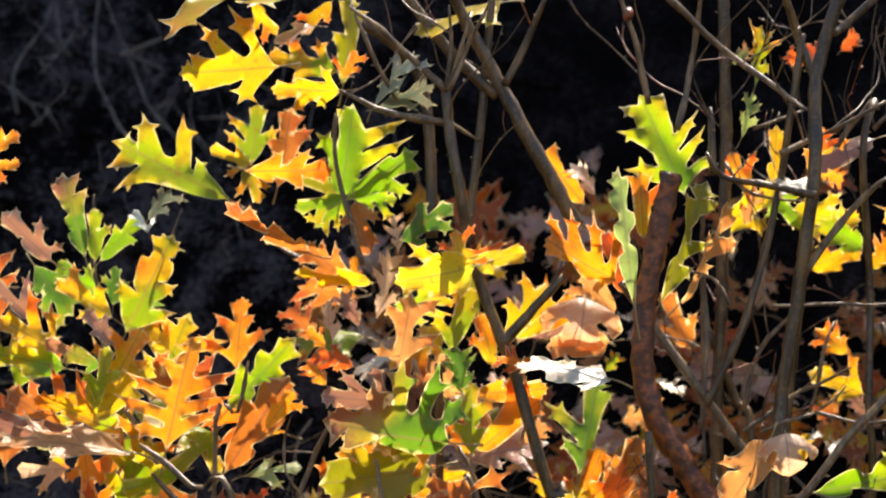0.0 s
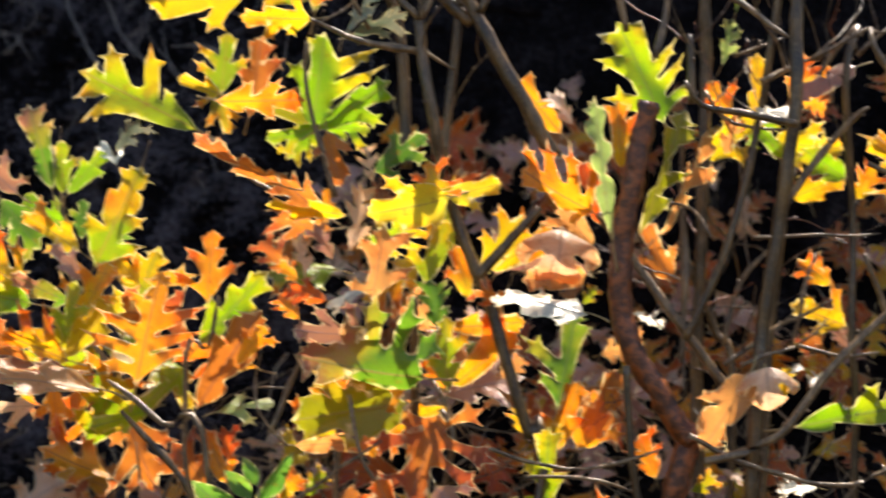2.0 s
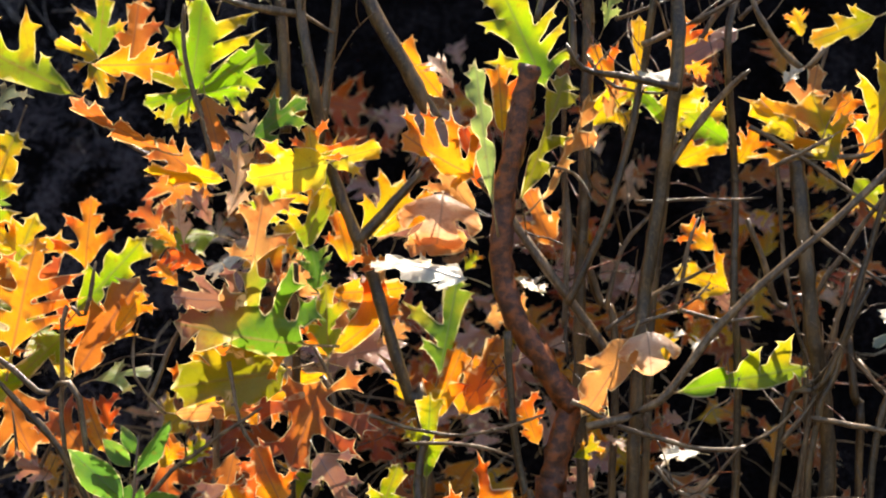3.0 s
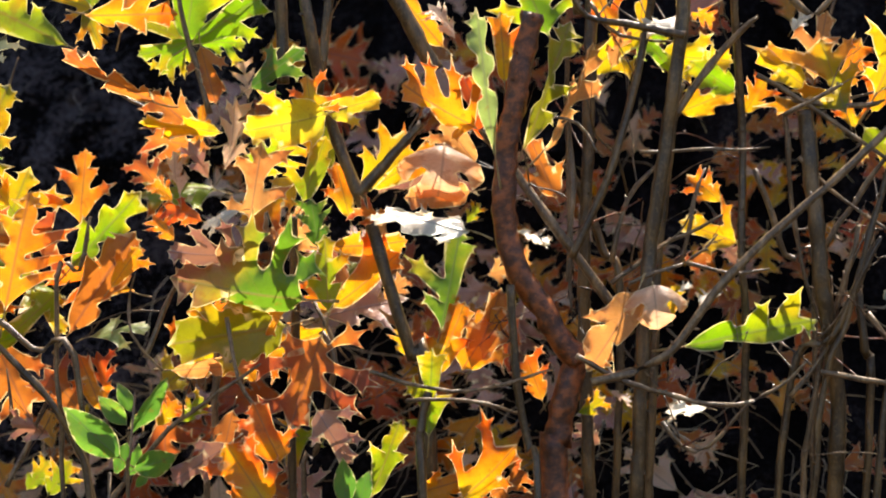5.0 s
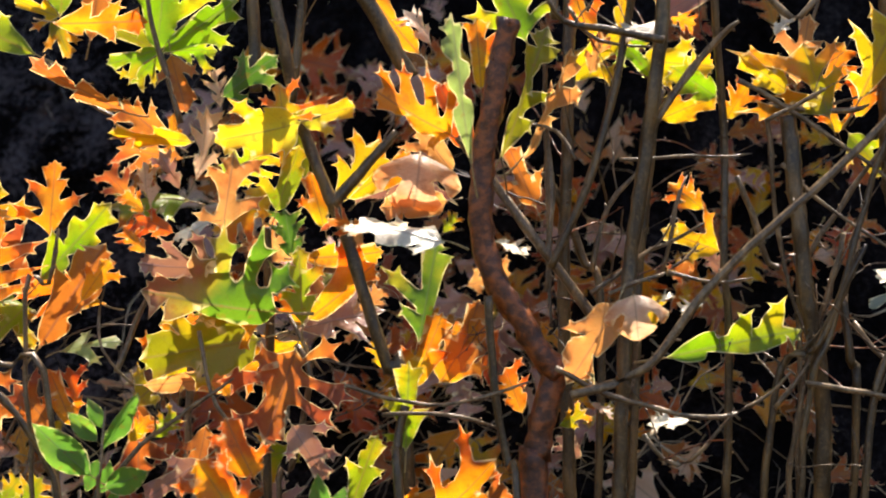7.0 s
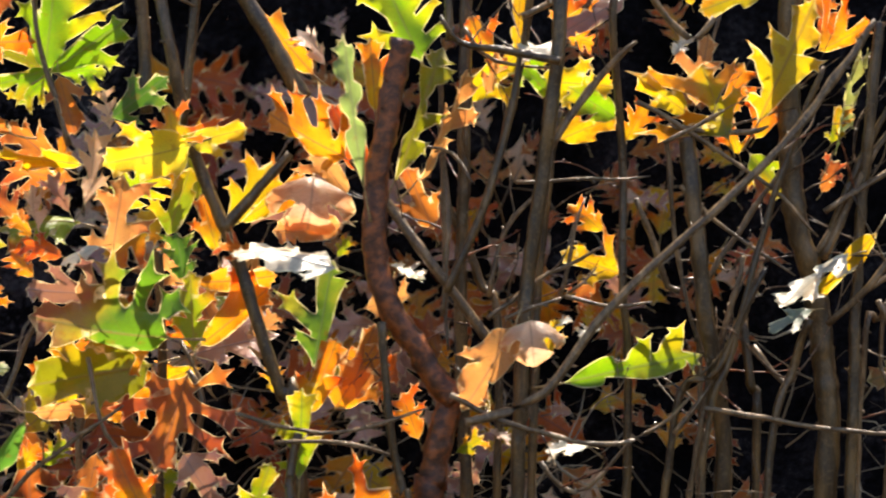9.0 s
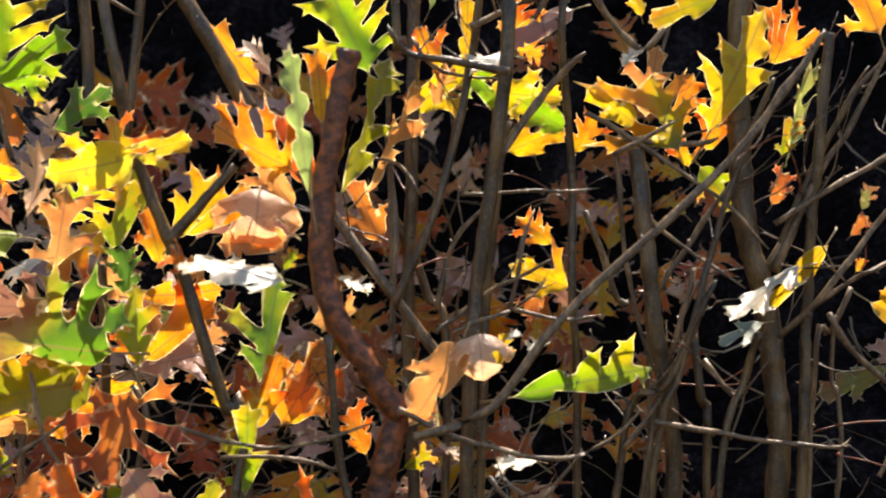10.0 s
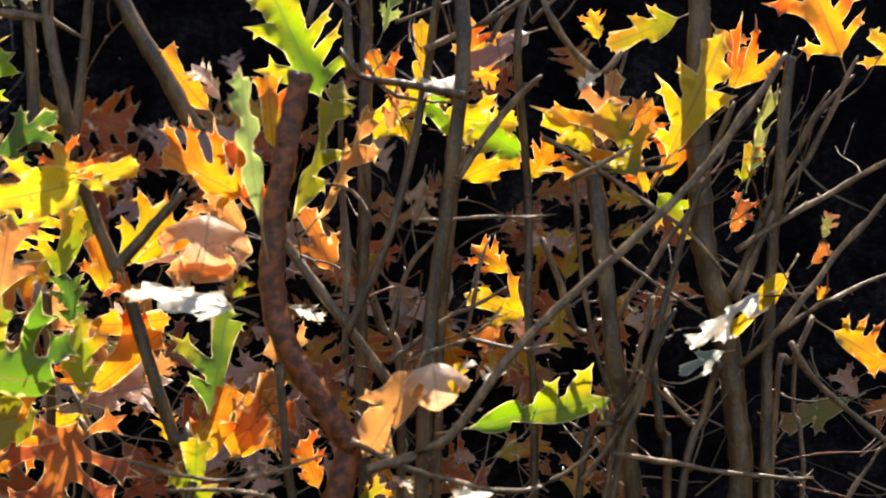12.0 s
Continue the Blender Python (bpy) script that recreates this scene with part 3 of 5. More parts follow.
branch(centre_shrub, 0.0035, 0.0020, (0.015, 2.848, 1.066), (0.027, 2.840, 1.033), (0.008, 2.853, 0.935), (-0.005, 2.854, 0.874), (0.025, 2.874, 0.300), name="stem", twigs=1)
branch(centre_shrub, 0.0041, 0.0026, (-0.099, 2.903, 1.077), (-0.103, 2.900, 0.954), (-0.111, 2.901, 0.868), (-0.081, 2.921, 0.300), name="stem", twigs=1)
branch(centre_shrub, 0.0026, 0.0016, (0.006, 2.855, 1.097), (0.019, 2.840, 1.073), (0.044, 2.848, 1.034))
leaf(centre_shrub, "lem", (0.024, 2.780, 1.299), (-0.065, 2.780, 1.280), -14, curl=0.3, neck=0.4, lobes=((0.43, 0.68), (0.27, 0.36), (-0.25, 0.61), (-0.30, 0.26),))
leaf(centre_shrub, "lem", (0.022, 2.790, 1.299), (0.080, 2.790, 1.315), -10, neck=0.36, lobes=((0.38, 0.50), (-0.22, 0.51),))
leaf(centre_shrub, "yor", (0.008, 2.780, 1.297), (0.002, 2.780, 1.339), -10, neck=0.3, lobes=((0.51, 0.99), (1.36, 0.48), (0.82, 0.12), (-0.47, 0.69),))
leaf(centre_shrub, "grn", (-0.059, 2.840, 1.326), (-0.000, 2.840, 1.369), 6, neck=0.18, lobes=((-0.32, 0.62), (0.30, 0.74), (0.29, 0.29),))
leaf(centre_shrub, "sal", (-0.060, 2.830, 1.186), (-0.046, 2.830, 1.270), curl=0.1, neck=0.14, lobes=((-0.34, 0.18), (-0.30, 0.77), (0.36, 0.93), (0.42, 0.49),), bend=0)
leaf(centre_shrub, "ylg", (-0.004, 2.840, 1.205), (0.021, 2.840, 1.276), 10, neck=0.24, lobes=((-0.39, 0.41), (0.17, 0.69),))
leaf(centre_shrub, "tan", (-0.085, 2.800, 1.241), (-0.072, 2.800, 1.318), 60, curl=0.3, neck=0.16)
leaf(centre_shrub, "tan", (-0.133, 2.830, 1.211), (-0.141, 2.830, 1.261), 55, neck=0.14)
leaf(centre_shrub, "org", (-0.143, 2.850, 1.206), (-0.162, 2.850, 1.231), neck=0.22, lobes=((0.39, 0.66),))
leaf(centre_shrub, "pnk", (-0.105, 2.860, 1.230), (-0.126, 2.860, 1.271), -30, neck=0.2)
leaf(centre_shrub, "red", (-0.111, 2.840, 1.186), (-0.153, 2.840, 1.205), -10, neck=0.26, lobes=((0.34, 0.68),))
leaf(centre_shrub, "org", (-0.141, 2.840, 1.165), (-0.164, 2.840, 1.194), 10, neck=0.22)
leaf(centre_shrub, "pnk", (-0.067, 2.810, 1.151), (-0.146, 2.810, 1.156), -16, curl=0.5, neck=0.26, lobes=((0.55, 0.30), (0.39, 0.68), (-0.13, 0.80),))
# small leaf added as the white glint on the purplish leaf
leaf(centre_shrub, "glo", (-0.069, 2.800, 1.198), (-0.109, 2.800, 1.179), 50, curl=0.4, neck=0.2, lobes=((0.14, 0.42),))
leaf(centre_shrub, "gpk", (0.000, 2.800, 1.104), (-0.144, 2.800, 1.127), -14, curl=0.2, neck=0.3, lobes=((0.32, -0.01), (0.57, 0.20), (0.56, 0.47), (0.33, 0.66), (-0.04, 0.56), (-0.07, 0.81),), bend=0.15, kind="broad")
leaf(centre_shrub, "ylg", (0.022, 2.820, 1.090), (0.019, 2.820, 1.172), 8, neck=0.18, lobes=((-0.19, 0.75), (-0.25, 0.43), (0.30, 0.72), (0.19, 0.36),))
leaf(centre_shrub, "yor", (0.027, 2.840, 1.092), (0.099, 2.840, 1.151), 12, neck=0.2, lobes=((-0.48, 0.88), (-0.32, 1.00), (0.07, 0.64),))
leaf(centre_shrub, "org", (0.023, 2.850, 1.156), (0.108, 2.850, 1.163), 20, neck=0.16, lobes=((-0.20, 0.40), (0.13, 0.59),))
leaf(centre_shrub, "oli", (-0.022, 2.830, 1.075), (-0.148, 2.830, 1.056), -8, curl=0.3, neck=0.34, lobes=((0.38, 0.42), (0.38, 0.72), (0.18, 0.89), (-0.29, 0.57), (-0.22, 0.21),), kind="broad")
leaf(centre_shrub, "org", (-0.019, 2.820, 1.092), (-0.088, 2.820, 1.112), -16, neck=0.26, lobes=((-0.49, 0.22), (0.20, 0.56),))
leaf(centre_shrub, "sal", (-0.145, 2.850, 1.026), (-0.057, 2.850, 1.033), 20, neck=0.2, lobes=((0.07, 0.42), (-0.14, 0.65),))
leaf(centre_shrub, "yel", (0.059, 2.840, 1.214), (0.105, 2.840, 1.281), 6, neck=0.2, lobes=((-0.33, 0.89), (-0.31, 0.51), (0.30, 0.83),))
leaf(centre_shrub, "yel", (0.068, 2.860, 1.218), (0.143, 2.860, 1.263), 10, neck=0.2, lobes=((-0.41, 0.74), (0.18, 0.73),))
leaf(centre_shrub, "yor", (0.046, 2.870, 1.186), (0.030, 2.870, 1.248), neck=0.22, lobes=((-0.31, 0.59), (0.17, 0.67),))
leaf(centre_shrub, "grn", (0.012, 2.880, 1.154), (0.004, 2.880, 1.208), neck=0.22)
leaf(centre_shrub, "org", (0.180, 2.800, 1.282), (0.101, 2.800, 1.330), -12, curl=0.4, neck=0.2, lobes=((0.27, 1.07), (0.43, 0.87), (0.55, 0.63), (0.66, 0.35), (-0.03, 0.56), (-0.23, 0.21),))
leaf(centre_shrub, "red", (0.198, 2.830, 1.268), (0.166, 2.830, 1.339), 6, neck=0.3, lobes=((0.21, 0.67), (-0.27, 0.49),))
leaf(centre_shrub, "sal", (0.181, 2.860, 1.244), (0.145, 2.860, 1.294), neck=0.3, lobes=((0.19, 0.61),))
leaf(centre_shrub, "org", (0.148, 2.880, 1.370), (0.096, 2.880, 1.435), -16, curl=0.6, neck=0.2, lobes=((0.19, 0.89), (0.14, 0.48), (-0.20, 0.45),))
leaf(centre_shrub, "tan", (0.159, 2.870, 1.379), (0.131, 2.870, 1.416), 40, curl=0.7, neck=0.2)
leaf(centre_shrub, "pgr", (0.194, 2.720, 1.256), (0.175, 2.720, 1.407), -10, curl=0.2, neck=0.06, lobes=((0.06, 0.91), (-0.10, 0.81), (-0.09, 0.58), (-0.08, 0.36), (0.09, 0.65), (0.07, 0.41),), bend=0.2, size=0.75)
leaf(centre_shrub, "yor", (0.209, 2.800, 1.330), (0.204, 2.800, 1.405), 4, neck=0.2, lobes=((-0.20, 0.93), (0.40, 0.78), (0.25, 0.33),))
leaf(centre_shrub, "lim", (0.260, 2.860, 1.381), (0.209, 2.860, 1.493), -4, curl=0.1, neck=0.2, lobes=((-0.20, 0.95), (-0.29, 0.75), (-0.35, 0.40), (0.18, 0.91), (0.37, 0.62), (0.38, 0.46), (0.34, 0.23),), bend=0.1)
leaf(centre_shrub, "oli", (0.227, 2.780, 1.262), (0.277, 2.780, 1.394), 14, curl=0.3, neck=0.08, lobes=((-0.15, 0.82), (0.02, 0.60), (-0.05, 0.35), (0.14, 0.86), (0.19, 0.54), (0.16, 0.31),), size=0.85)
leaf(centre_shrub, "sal", (0.252, 2.820, 1.260), (0.306, 2.820, 1.372), 62, neck=0.14, lobes=((-0.33, 0.62), (-0.26, 0.78), (0.24, 0.70), (0.19, 0.41),))
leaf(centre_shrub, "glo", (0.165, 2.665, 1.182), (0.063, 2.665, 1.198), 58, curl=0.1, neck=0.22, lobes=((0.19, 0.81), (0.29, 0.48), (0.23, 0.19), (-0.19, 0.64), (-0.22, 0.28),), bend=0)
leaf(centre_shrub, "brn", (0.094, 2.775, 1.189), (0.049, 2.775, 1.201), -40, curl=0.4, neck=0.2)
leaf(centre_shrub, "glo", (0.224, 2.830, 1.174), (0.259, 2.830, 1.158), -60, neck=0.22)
leaf(centre_shrub, "ylg", (0.168, 2.790, 1.184), (0.183, 2.790, 1.205), 20, neck=0.2)
leaf(centre_shrub, "grn", (0.143, 2.870, 1.066), (0.166, 2.870, 1.177), 6, neck=0.13, lobes=((-0.41, 0.60), (0.15, 0.84), (-0.22, 0.30),))
leaf(centre_shrub, "yor", (0.135, 2.850, 1.017), (0.169, 2.850, 1.098), 8, neck=0.22, lobes=((-0.30, 0.43), (0.25, 0.58),))
leaf(centre_shrub, "brn", (0.177, 2.860, 1.031), (0.209, 2.860, 1.110), 12, neck=0.34, lobes=((-0.31, 0.50), (0.32, 0.51),))
leaf(centre_shrub, "lim", (0.127, 2.780, 0.961), (0.131, 2.780, 1.055), 6, neck=0.15, lobes=((-0.28, 0.59), (-0.24, 0.18), (0.17, 0.92), (0.21, 0.47),))
leaf(centre_shrub, "brn", (0.015, 2.840, 1.064), (-0.020, 2.840, 0.962), 6, curl=-0.1, neck=0.2, lobes=((0.35, 0.21), (0.56, 0.52), (0.39, 0.94), (-0.38, -0.16), (-0.69, 0.28), (-0.61, 0.61),), bend=0.1, kind="broad")
leaf(centre_shrub, "pnk", (0.010, 2.790, 0.989), (0.047, 2.790, 0.931), 10, curl=0.4, neck=0.34, lobes=((-0.51, 0.35), (-0.36, 0.74), (0.31, 0.41),))
leaf(centre_shrub, "org", (-0.024, 2.668, 0.951), (-0.052, 2.668, 1.012), -6, curl=0.2, neck=0.4, lobes=((-0.34, 0.83), (-0.45, 0.49), (0.44, 0.38), (0.22, 0.14),), bend=0.1)
leaf(centre_shrub, "yor", (-0.036, 2.640, 0.911), (-0.079, 2.640, 0.975), -6, curl=0.2, neck=0.42, lobes=((-0.40, 0.88), (0.37, 0.88), (0.43, 0.44), (-0.33, 0.44),), bend=0.1)
leaf(centre_shrub, "ylg", (0.067, 2.810, 0.894), (0.099, 2.810, 0.975), 8, neck=0.16, lobes=((-0.26, 0.60), (-0.13, 0.76), (0.20, 0.62),))
leaf(centre_shrub, "yor", (0.160, 2.758, 0.898), (0.219, 2.758, 0.955), 8, curl=0.3, neck=0.3, lobes=((-0.58, 0.41), (-0.61, 0.96), (0.30, 0.59),))
leaf(centre_shrub, "org", (0.165, 2.860, 1.022), (0.209, 2.860, 1.091), curl=0.2, neck=0.34, lobes=((-0.36, 0.36), (0.41, 0.50), (-0.23, 0.79),))
leaf(centre_shrub, "org", (0.114, 2.790, 0.899), (0.182, 2.790, 0.922), 8, neck=0.26, lobes=((-0.27, 0.44),))
leaf(centre_shrub, "brn", (0.191, 2.800, 0.894), (0.232, 2.800, 0.920), 8, neck=0.26)
leaf(centre_shrub, "org", (-0.223, 2.880, 0.980), (-0.248, 2.880, 1.042), neck=0.26, lobes=((-0.28, 0.63), (0.31, 0.38),))
leaf(centre_shrub, "brn", (-0.244, 2.880, 0.978), (-0.285, 2.880, 1.027), neck=0.24)
leaf(centre_shrub, "red", (-0.222, 2.900, 1.003), (-0.230, 2.900, 1.043), 30, neck=0.2)
leaf(centre_shrub, "pnk", (-0.084, 2.840, 0.948), (-0.146, 2.840, 0.906), -8, neck=0.24, lobes=((0.29, 0.42), (-0.26, 0.60),))
leaf(centre_shrub, "brn", (-0.081, 2.860, 0.982), (-0.094, 2.860, 0.922), 8, neck=0.24, lobes=((-0.39, 0.42),))
leaf(centre_shrub, "ylg", (-0.280, 2.860, 0.891), (-0.253, 2.860, 0.931), neck=0.24)
leaf(centre_shrub, "ylg", (-0.304, 2.870, 0.896), (-0.278, 2.870, 0.928), neck=0.26)
leaf(centre_shrub, "pnk", (-0.275, 2.840, 0.957), (-0.316, 2.840, 0.975), -20, neck=0.24)
leaf(centre_shrub, "ylg", (-0.135, 2.860, 0.969), (-0.112, 2.860, 0.996), 10, neck=0.28)
leaf(centre_shrub, "yor", (-0.162, 2.860, 0.965), (-0.140, 2.860, 0.994), 10, neck=0.26)
leaf(centre_shrub, "org", (-0.057, 2.870, 1.010), (-0.075, 2.870, 1.041), neck=0.24)
leaf(centre_shrub, "yor", (0.105, 2.880, 1.037), (0.100, 2.880, 1.068), neck=0.26)
leaf(centre_shrub, "sal", (0.082, 2.870, 1.099), (0.106, 2.870, 1.123), neck=0.26)
leaf(centre_shrub, "org", (0.021, 2.900, 1.085), (-0.003, 2.900, 1.119), neck=0.26)
leaf(centre_shrub, "brn", (0.070, 2.900, 1.085), (0.046, 2.900, 1.115), neck=0.26)
leaf(centre_shrub, "grn", (-0.065, 2.930, 1.084), (-0.095, 2.930, 1.109), neck=0.26)
leaf(centre_shrub, "org", (0.252, 2.860, 0.989), (0.234, 2.860, 1.038), neck=0.26)
leaf(centre_shrub, "ylg", (0.290, 2.850, 0.975), (0.320, 2.850, 0.994), 20, neck=0.16)
leaf(centre_shrub, "pnk", (0.318, 2.900, 0.935), (0.291, 2.900, 0.960), neck=0.24)
leaf(centre_shrub, "sal", (0.340, 2.725, 1.116), (0.288, 2.725, 1.035), -6, curl=0.9, neck=0.36, lobes=((0.33, 0.53), (0.20, 0.78), (-0.08, 0.61), (-0.14, 0.80),), bend=-0.6, kind="blunt")
leaf(centre_shrub, "tan", (0.355, 2.715, 1.122), (0.359, 2.715, 1.078), 4, curl=2.2, bend=-1.2, size=1.45, kind="cupped")
leaf(centre_shrub, "tan", (0.146, 2.822, 1.263), (0.138, 2.822, 1.203), curl=2.2, bend=-1.2, size=1.5, kind="cupped")
leaf(centre_shrub, "sal", (0.174, 2.820, 1.216), (0.103, 2.820, 1.209), -10, curl=0.3, neck=0.4, lobes=((0.16, 0.69), (-0.14, 0.64),), kind="blunt")
leaf(centre_shrub, "brn", (0.275, 2.950, 1.204), (0.245, 2.950, 1.273), neck=0.3, lobes=((0.29, 0.46), (-0.34, 0.52),))

# the left oak
branch(left_shrub, 0.0042, 0.0032, (-0.205, 2.811, 0.300), (-0.235, 2.791, 0.995), (-0.285, 2.790, 1.056), (-0.346, 2.806, 1.101), name="stem", twigs=1)
branch(left_shrub, 0.0044, 0.0036, (-0.191, 2.776, 0.300), (-0.221, 2.756, 0.857), (-0.240, 2.756, 0.962), (-0.279, 2.755, 1.021), (-0.325, 2.762, 1.073), name="stem", twigs=1)
branch(left_shrub, 0.0030, 0.0020, (-0.215, 2.791, 0.883), (-0.145, 2.803, 0.967), (-0.049, 2.790, 1.039), twigs=1)
branch(left_shrub, 0.0025, 0.0015, (-0.085, 2.811, 1.085), (-0.067, 2.792, 1.009), (-0.009, 2.806, 0.959))
branch(left_shrub, 0.0036, 0.0023, (-0.231, 2.821, 0.300), (-0.261, 2.801, 1.068), (-0.237, 2.798, 1.137), (-0.224, 2.795, 1.193), name="stem", twigs=1)
branch(left_shrub, 0.0036, 0.0021, (-0.345, 2.857, 1.102), (-0.387, 2.906, 1.160), (-0.406, 2.911, 1.241), (-0.412, 2.911, 1.303), twigs=1)
branch(left_shrub, 0.0031, 0.0021, (-0.169, 2.814, 1.043), (-0.151, 2.823, 1.092), (-0.125, 2.812, 1.143), twigs=1)
branch(left_shrub, 0.0026, 0.0013, (-0.246, 2.880, 1.367), (-0.203, 2.884, 1.323), (-0.158, 2.881, 1.299), (-0.099, 2.872, 1.268))
branch(left_shrub, 0.0036, 0.0022, (-0.102, 2.830, 1.299), (-0.114, 2.830, 1.349), (-0.126, 2.830, 1.387), (-0.132, 2.830, 1.425), (-0.133, 2.830, 1.469), twigs=1)
branch(left_shrub, 0.0030, 0.0018, (-0.324, 2.855, 0.902), (-0.294, 2.861, 0.961), (-0.274, 2.849, 1.005), twigs=1)
branch(left_shrub, 0.0025, 0.0015, (-0.315, 2.846, 0.975), (-0.320, 2.845, 1.030))
branch(left_shrub, 0.0022, 0.0011, (-0.323, 2.896, 1.317), (-0.310, 2.895, 1.362))
leaf(left_shrub, "ylg", (-0.129, 2.840, 1.611), (-0.324, 2.840, 1.597), 62, curl=0.2)
leaf(left_shrub, "yel", (-0.197, 2.840, 1.521), (-0.308, 2.840, 1.512), -12, neck=0.19, lobes=((0.18, 0.85), (0.45, 0.71), (0.57, 0.38), (-0.17, 0.85), (-0.31, 0.40),))
leaf(left_shrub, "gor", (-0.131, 2.860, 1.516), (-0.212, 2.860, 1.534), 10, neck=0.2, lobes=((0.33, 0.74), (0.36, 0.37), (-0.24, 0.56),))
leaf(left_shrub, "yel", (-0.125, 2.820, 1.493), (-0.204, 2.820, 1.494), -24, neck=0.2, lobes=((0.18, 0.63), (0.34, 0.27), (-0.29, 0.66), (-0.23, 0.33),))
leaf(left_shrub, "yor", (-0.139, 2.880, 1.598), (-0.174, 2.880, 1.560), 10, neck=0.2, lobes=((0.38, 0.78), (-0.25, 0.40),))
leaf(left_shrub, "yor", (-0.231, 2.900, 1.599), (-0.202, 2.900, 1.561), 20, neck=0.2, lobes=((-0.13, 0.37),))
leaf(left_shrub, "pnk", (-0.154, 2.840, 1.566), (-0.201, 2.840, 1.545), 45, curl=0.7, neck=0.2, lobes=((0.23, 0.47),))
leaf(left_shrub, "oli", (-0.126, 2.890, 1.504), (-0.117, 2.890, 1.607), 30, neck=0.13, lobes=((-0.19, 0.55), (0.18, 0.83),))
leaf(left_shrub, "org", (-0.126, 2.850, 1.508), (-0.109, 2.850, 1.540), 10, neck=0.2, lobes=((-0.58, 0.49),))
leaf(left_shrub, "gry", (-0.090, 2.830, 1.476), (-0.039, 2.830, 1.535), -62, curl=0.3, neck=0.16)
leaf(left_shrub, "gry", (-0.083, 2.840, 1.476), (-0.021, 2.840, 1.501), 58, curl=-0.2, neck=0.16)
leaf(left_shrub, "yel", (0.054, 2.860, 1.596), (-0.046, 2.830, 1.558), 55, neck=0.2, lobes=((0.16, 0.41), (-0.32, 0.32),))
leaf(left_shrub, "ylg", (-0.254, 2.870, 1.373), (-0.385, 2.870, 1.439), curl=0.15, neck=0.13, lobes=((0.16, 0.34), (0.37, 0.58), (0.26, 0.85), (-0.19, 0.92), (-0.30, 0.79),), bend=0)
leaf(left_shrub, "yel", (-0.229, 2.880, 1.412), (-0.277, 2.880, 1.431), 5, neck=0.2, lobes=((-0.45, 0.40), (0.23, 0.43),))
leaf(left_shrub, "gor", (-0.231, 2.900, 1.414), (-0.224, 2.900, 1.483), -8, neck=0.2, lobes=((-0.45, 0.47), (-0.46, 0.75), (0.39, 0.59),))
leaf(left_shrub, "brn", (-0.202, 2.920, 1.389), (-0.187, 2.920, 1.480), 15, neck=0.2, lobes=((-0.26, 0.60), (0.27, 0.74),))
leaf(left_shrub, "org", (-0.233, 2.860, 1.406), (-0.135, 2.860, 1.407), 28, curl=0.4, neck=0.16, lobes=((-0.24, 0.42), (-0.28, 0.71), (0.18, 0.64), (0.13, 0.29),))
leaf(left_shrub, "oli", (-0.238, 2.890, 1.413), (-0.219, 2.890, 1.369), 10, neck=0.22, lobes=((0.42, 0.60), (-0.37, 0.72),))
leaf(left_shrub, "oli", (-0.128, 2.890, 1.377), (-0.174, 2.890, 1.400), -14, neck=0.2, lobes=((-0.39, 0.42), (0.27, 0.53),))
leaf(left_shrub, "lim", (-0.127, 2.860, 1.374), (-0.113, 2.860, 1.481), 8, neck=0.23, lobes=((0.53, 0.89), (0.58, 0.69), (-0.31, 0.62), (0.19, 0.22),), bend=0.1)
leaf(left_shrub, "lim", (-0.120, 2.840, 1.373), (-0.040, 2.840, 1.427), 12, neck=0.16, lobes=((-0.13, 0.69), (0.19, 0.90), (0.34, 0.64),))
leaf(left_shrub, "lim", (-0.121, 2.850, 1.377), (-0.178, 2.850, 1.361), -10, neck=0.15, lobes=((-0.39, 0.69), (0.10, 0.33),))
leaf(left_shrub, "lim", (-0.119, 2.860, 1.375), (-0.154, 2.860, 1.341), -10, neck=0.15, lobes=((0.36, 1.02),))
leaf(left_shrub, "lim", (-0.114, 2.850, 1.375), (-0.063, 2.850, 1.374), 14, neck=0.15, lobes=((0.48, 0.87), (0.26, 0.47),))
leaf(left_shrub, "brn", (-0.110, 2.830, 1.371), (-0.094, 2.830, 1.310), 14, curl=0.4, neck=0.3, lobes=((0.31, 0.38), (-0.36, 0.42), (-0.22, 0.82),))
leaf(left_shrub, "brn", (-0.159, 2.840, 1.311), (-0.251, 2.800, 1.370), -48, curl=0.4, neck=0.12, lobes=((0.15, 0.80), (0.16, 0.52), (0.17, 0.23), (-0.15, 0.47),))
leaf(left_shrub, "brn", (-0.111, 2.870, 1.277), (-0.167, 2.870, 1.324), -20, curl=0.5, neck=0.18, lobes=((0.25, 0.80), (0.36, 0.61),))
leaf(left_shrub, "org", (-0.116, 2.880, 1.267), (-0.111, 2.880, 1.310), 20, neck=0.2, lobes=((-0.40, 0.69), (0.24, 0.61),))
leaf(left_shrub, "yel", (-0.090, 2.860, 1.280), (-0.178, 2.860, 1.292), -45, neck=0.14, lobes=((-0.20, 0.70), (0.21, 0.46),))
leaf(left_shrub, "tan", (-0.061, 2.850, 1.315), (-0.067, 2.850, 1.356), 50, neck=0.1)
leaf(left_shrub, "org", (-0.532, 2.840, 1.421), (-0.484, 2.840, 1.443), neck=0.2, lobes=((0.16, 0.65), (-0.26, 0.70),))
leaf(left_shrub, "org", (-0.534, 2.850, 1.404), (-0.485, 2.850, 1.411), neck=0.2, lobes=((0.36, 0.60), (-0.10, 0.73),))
leaf(left_shrub, "gpk", (-0.414, 2.860, 1.307), (-0.440, 2.860, 1.401), 8, neck=0.15, lobes=((-0.15, 0.88), (-0.10, 0.49), (-0.11, 0.30), (0.17, 0.94), (0.21, 0.74),), bend=0.3)
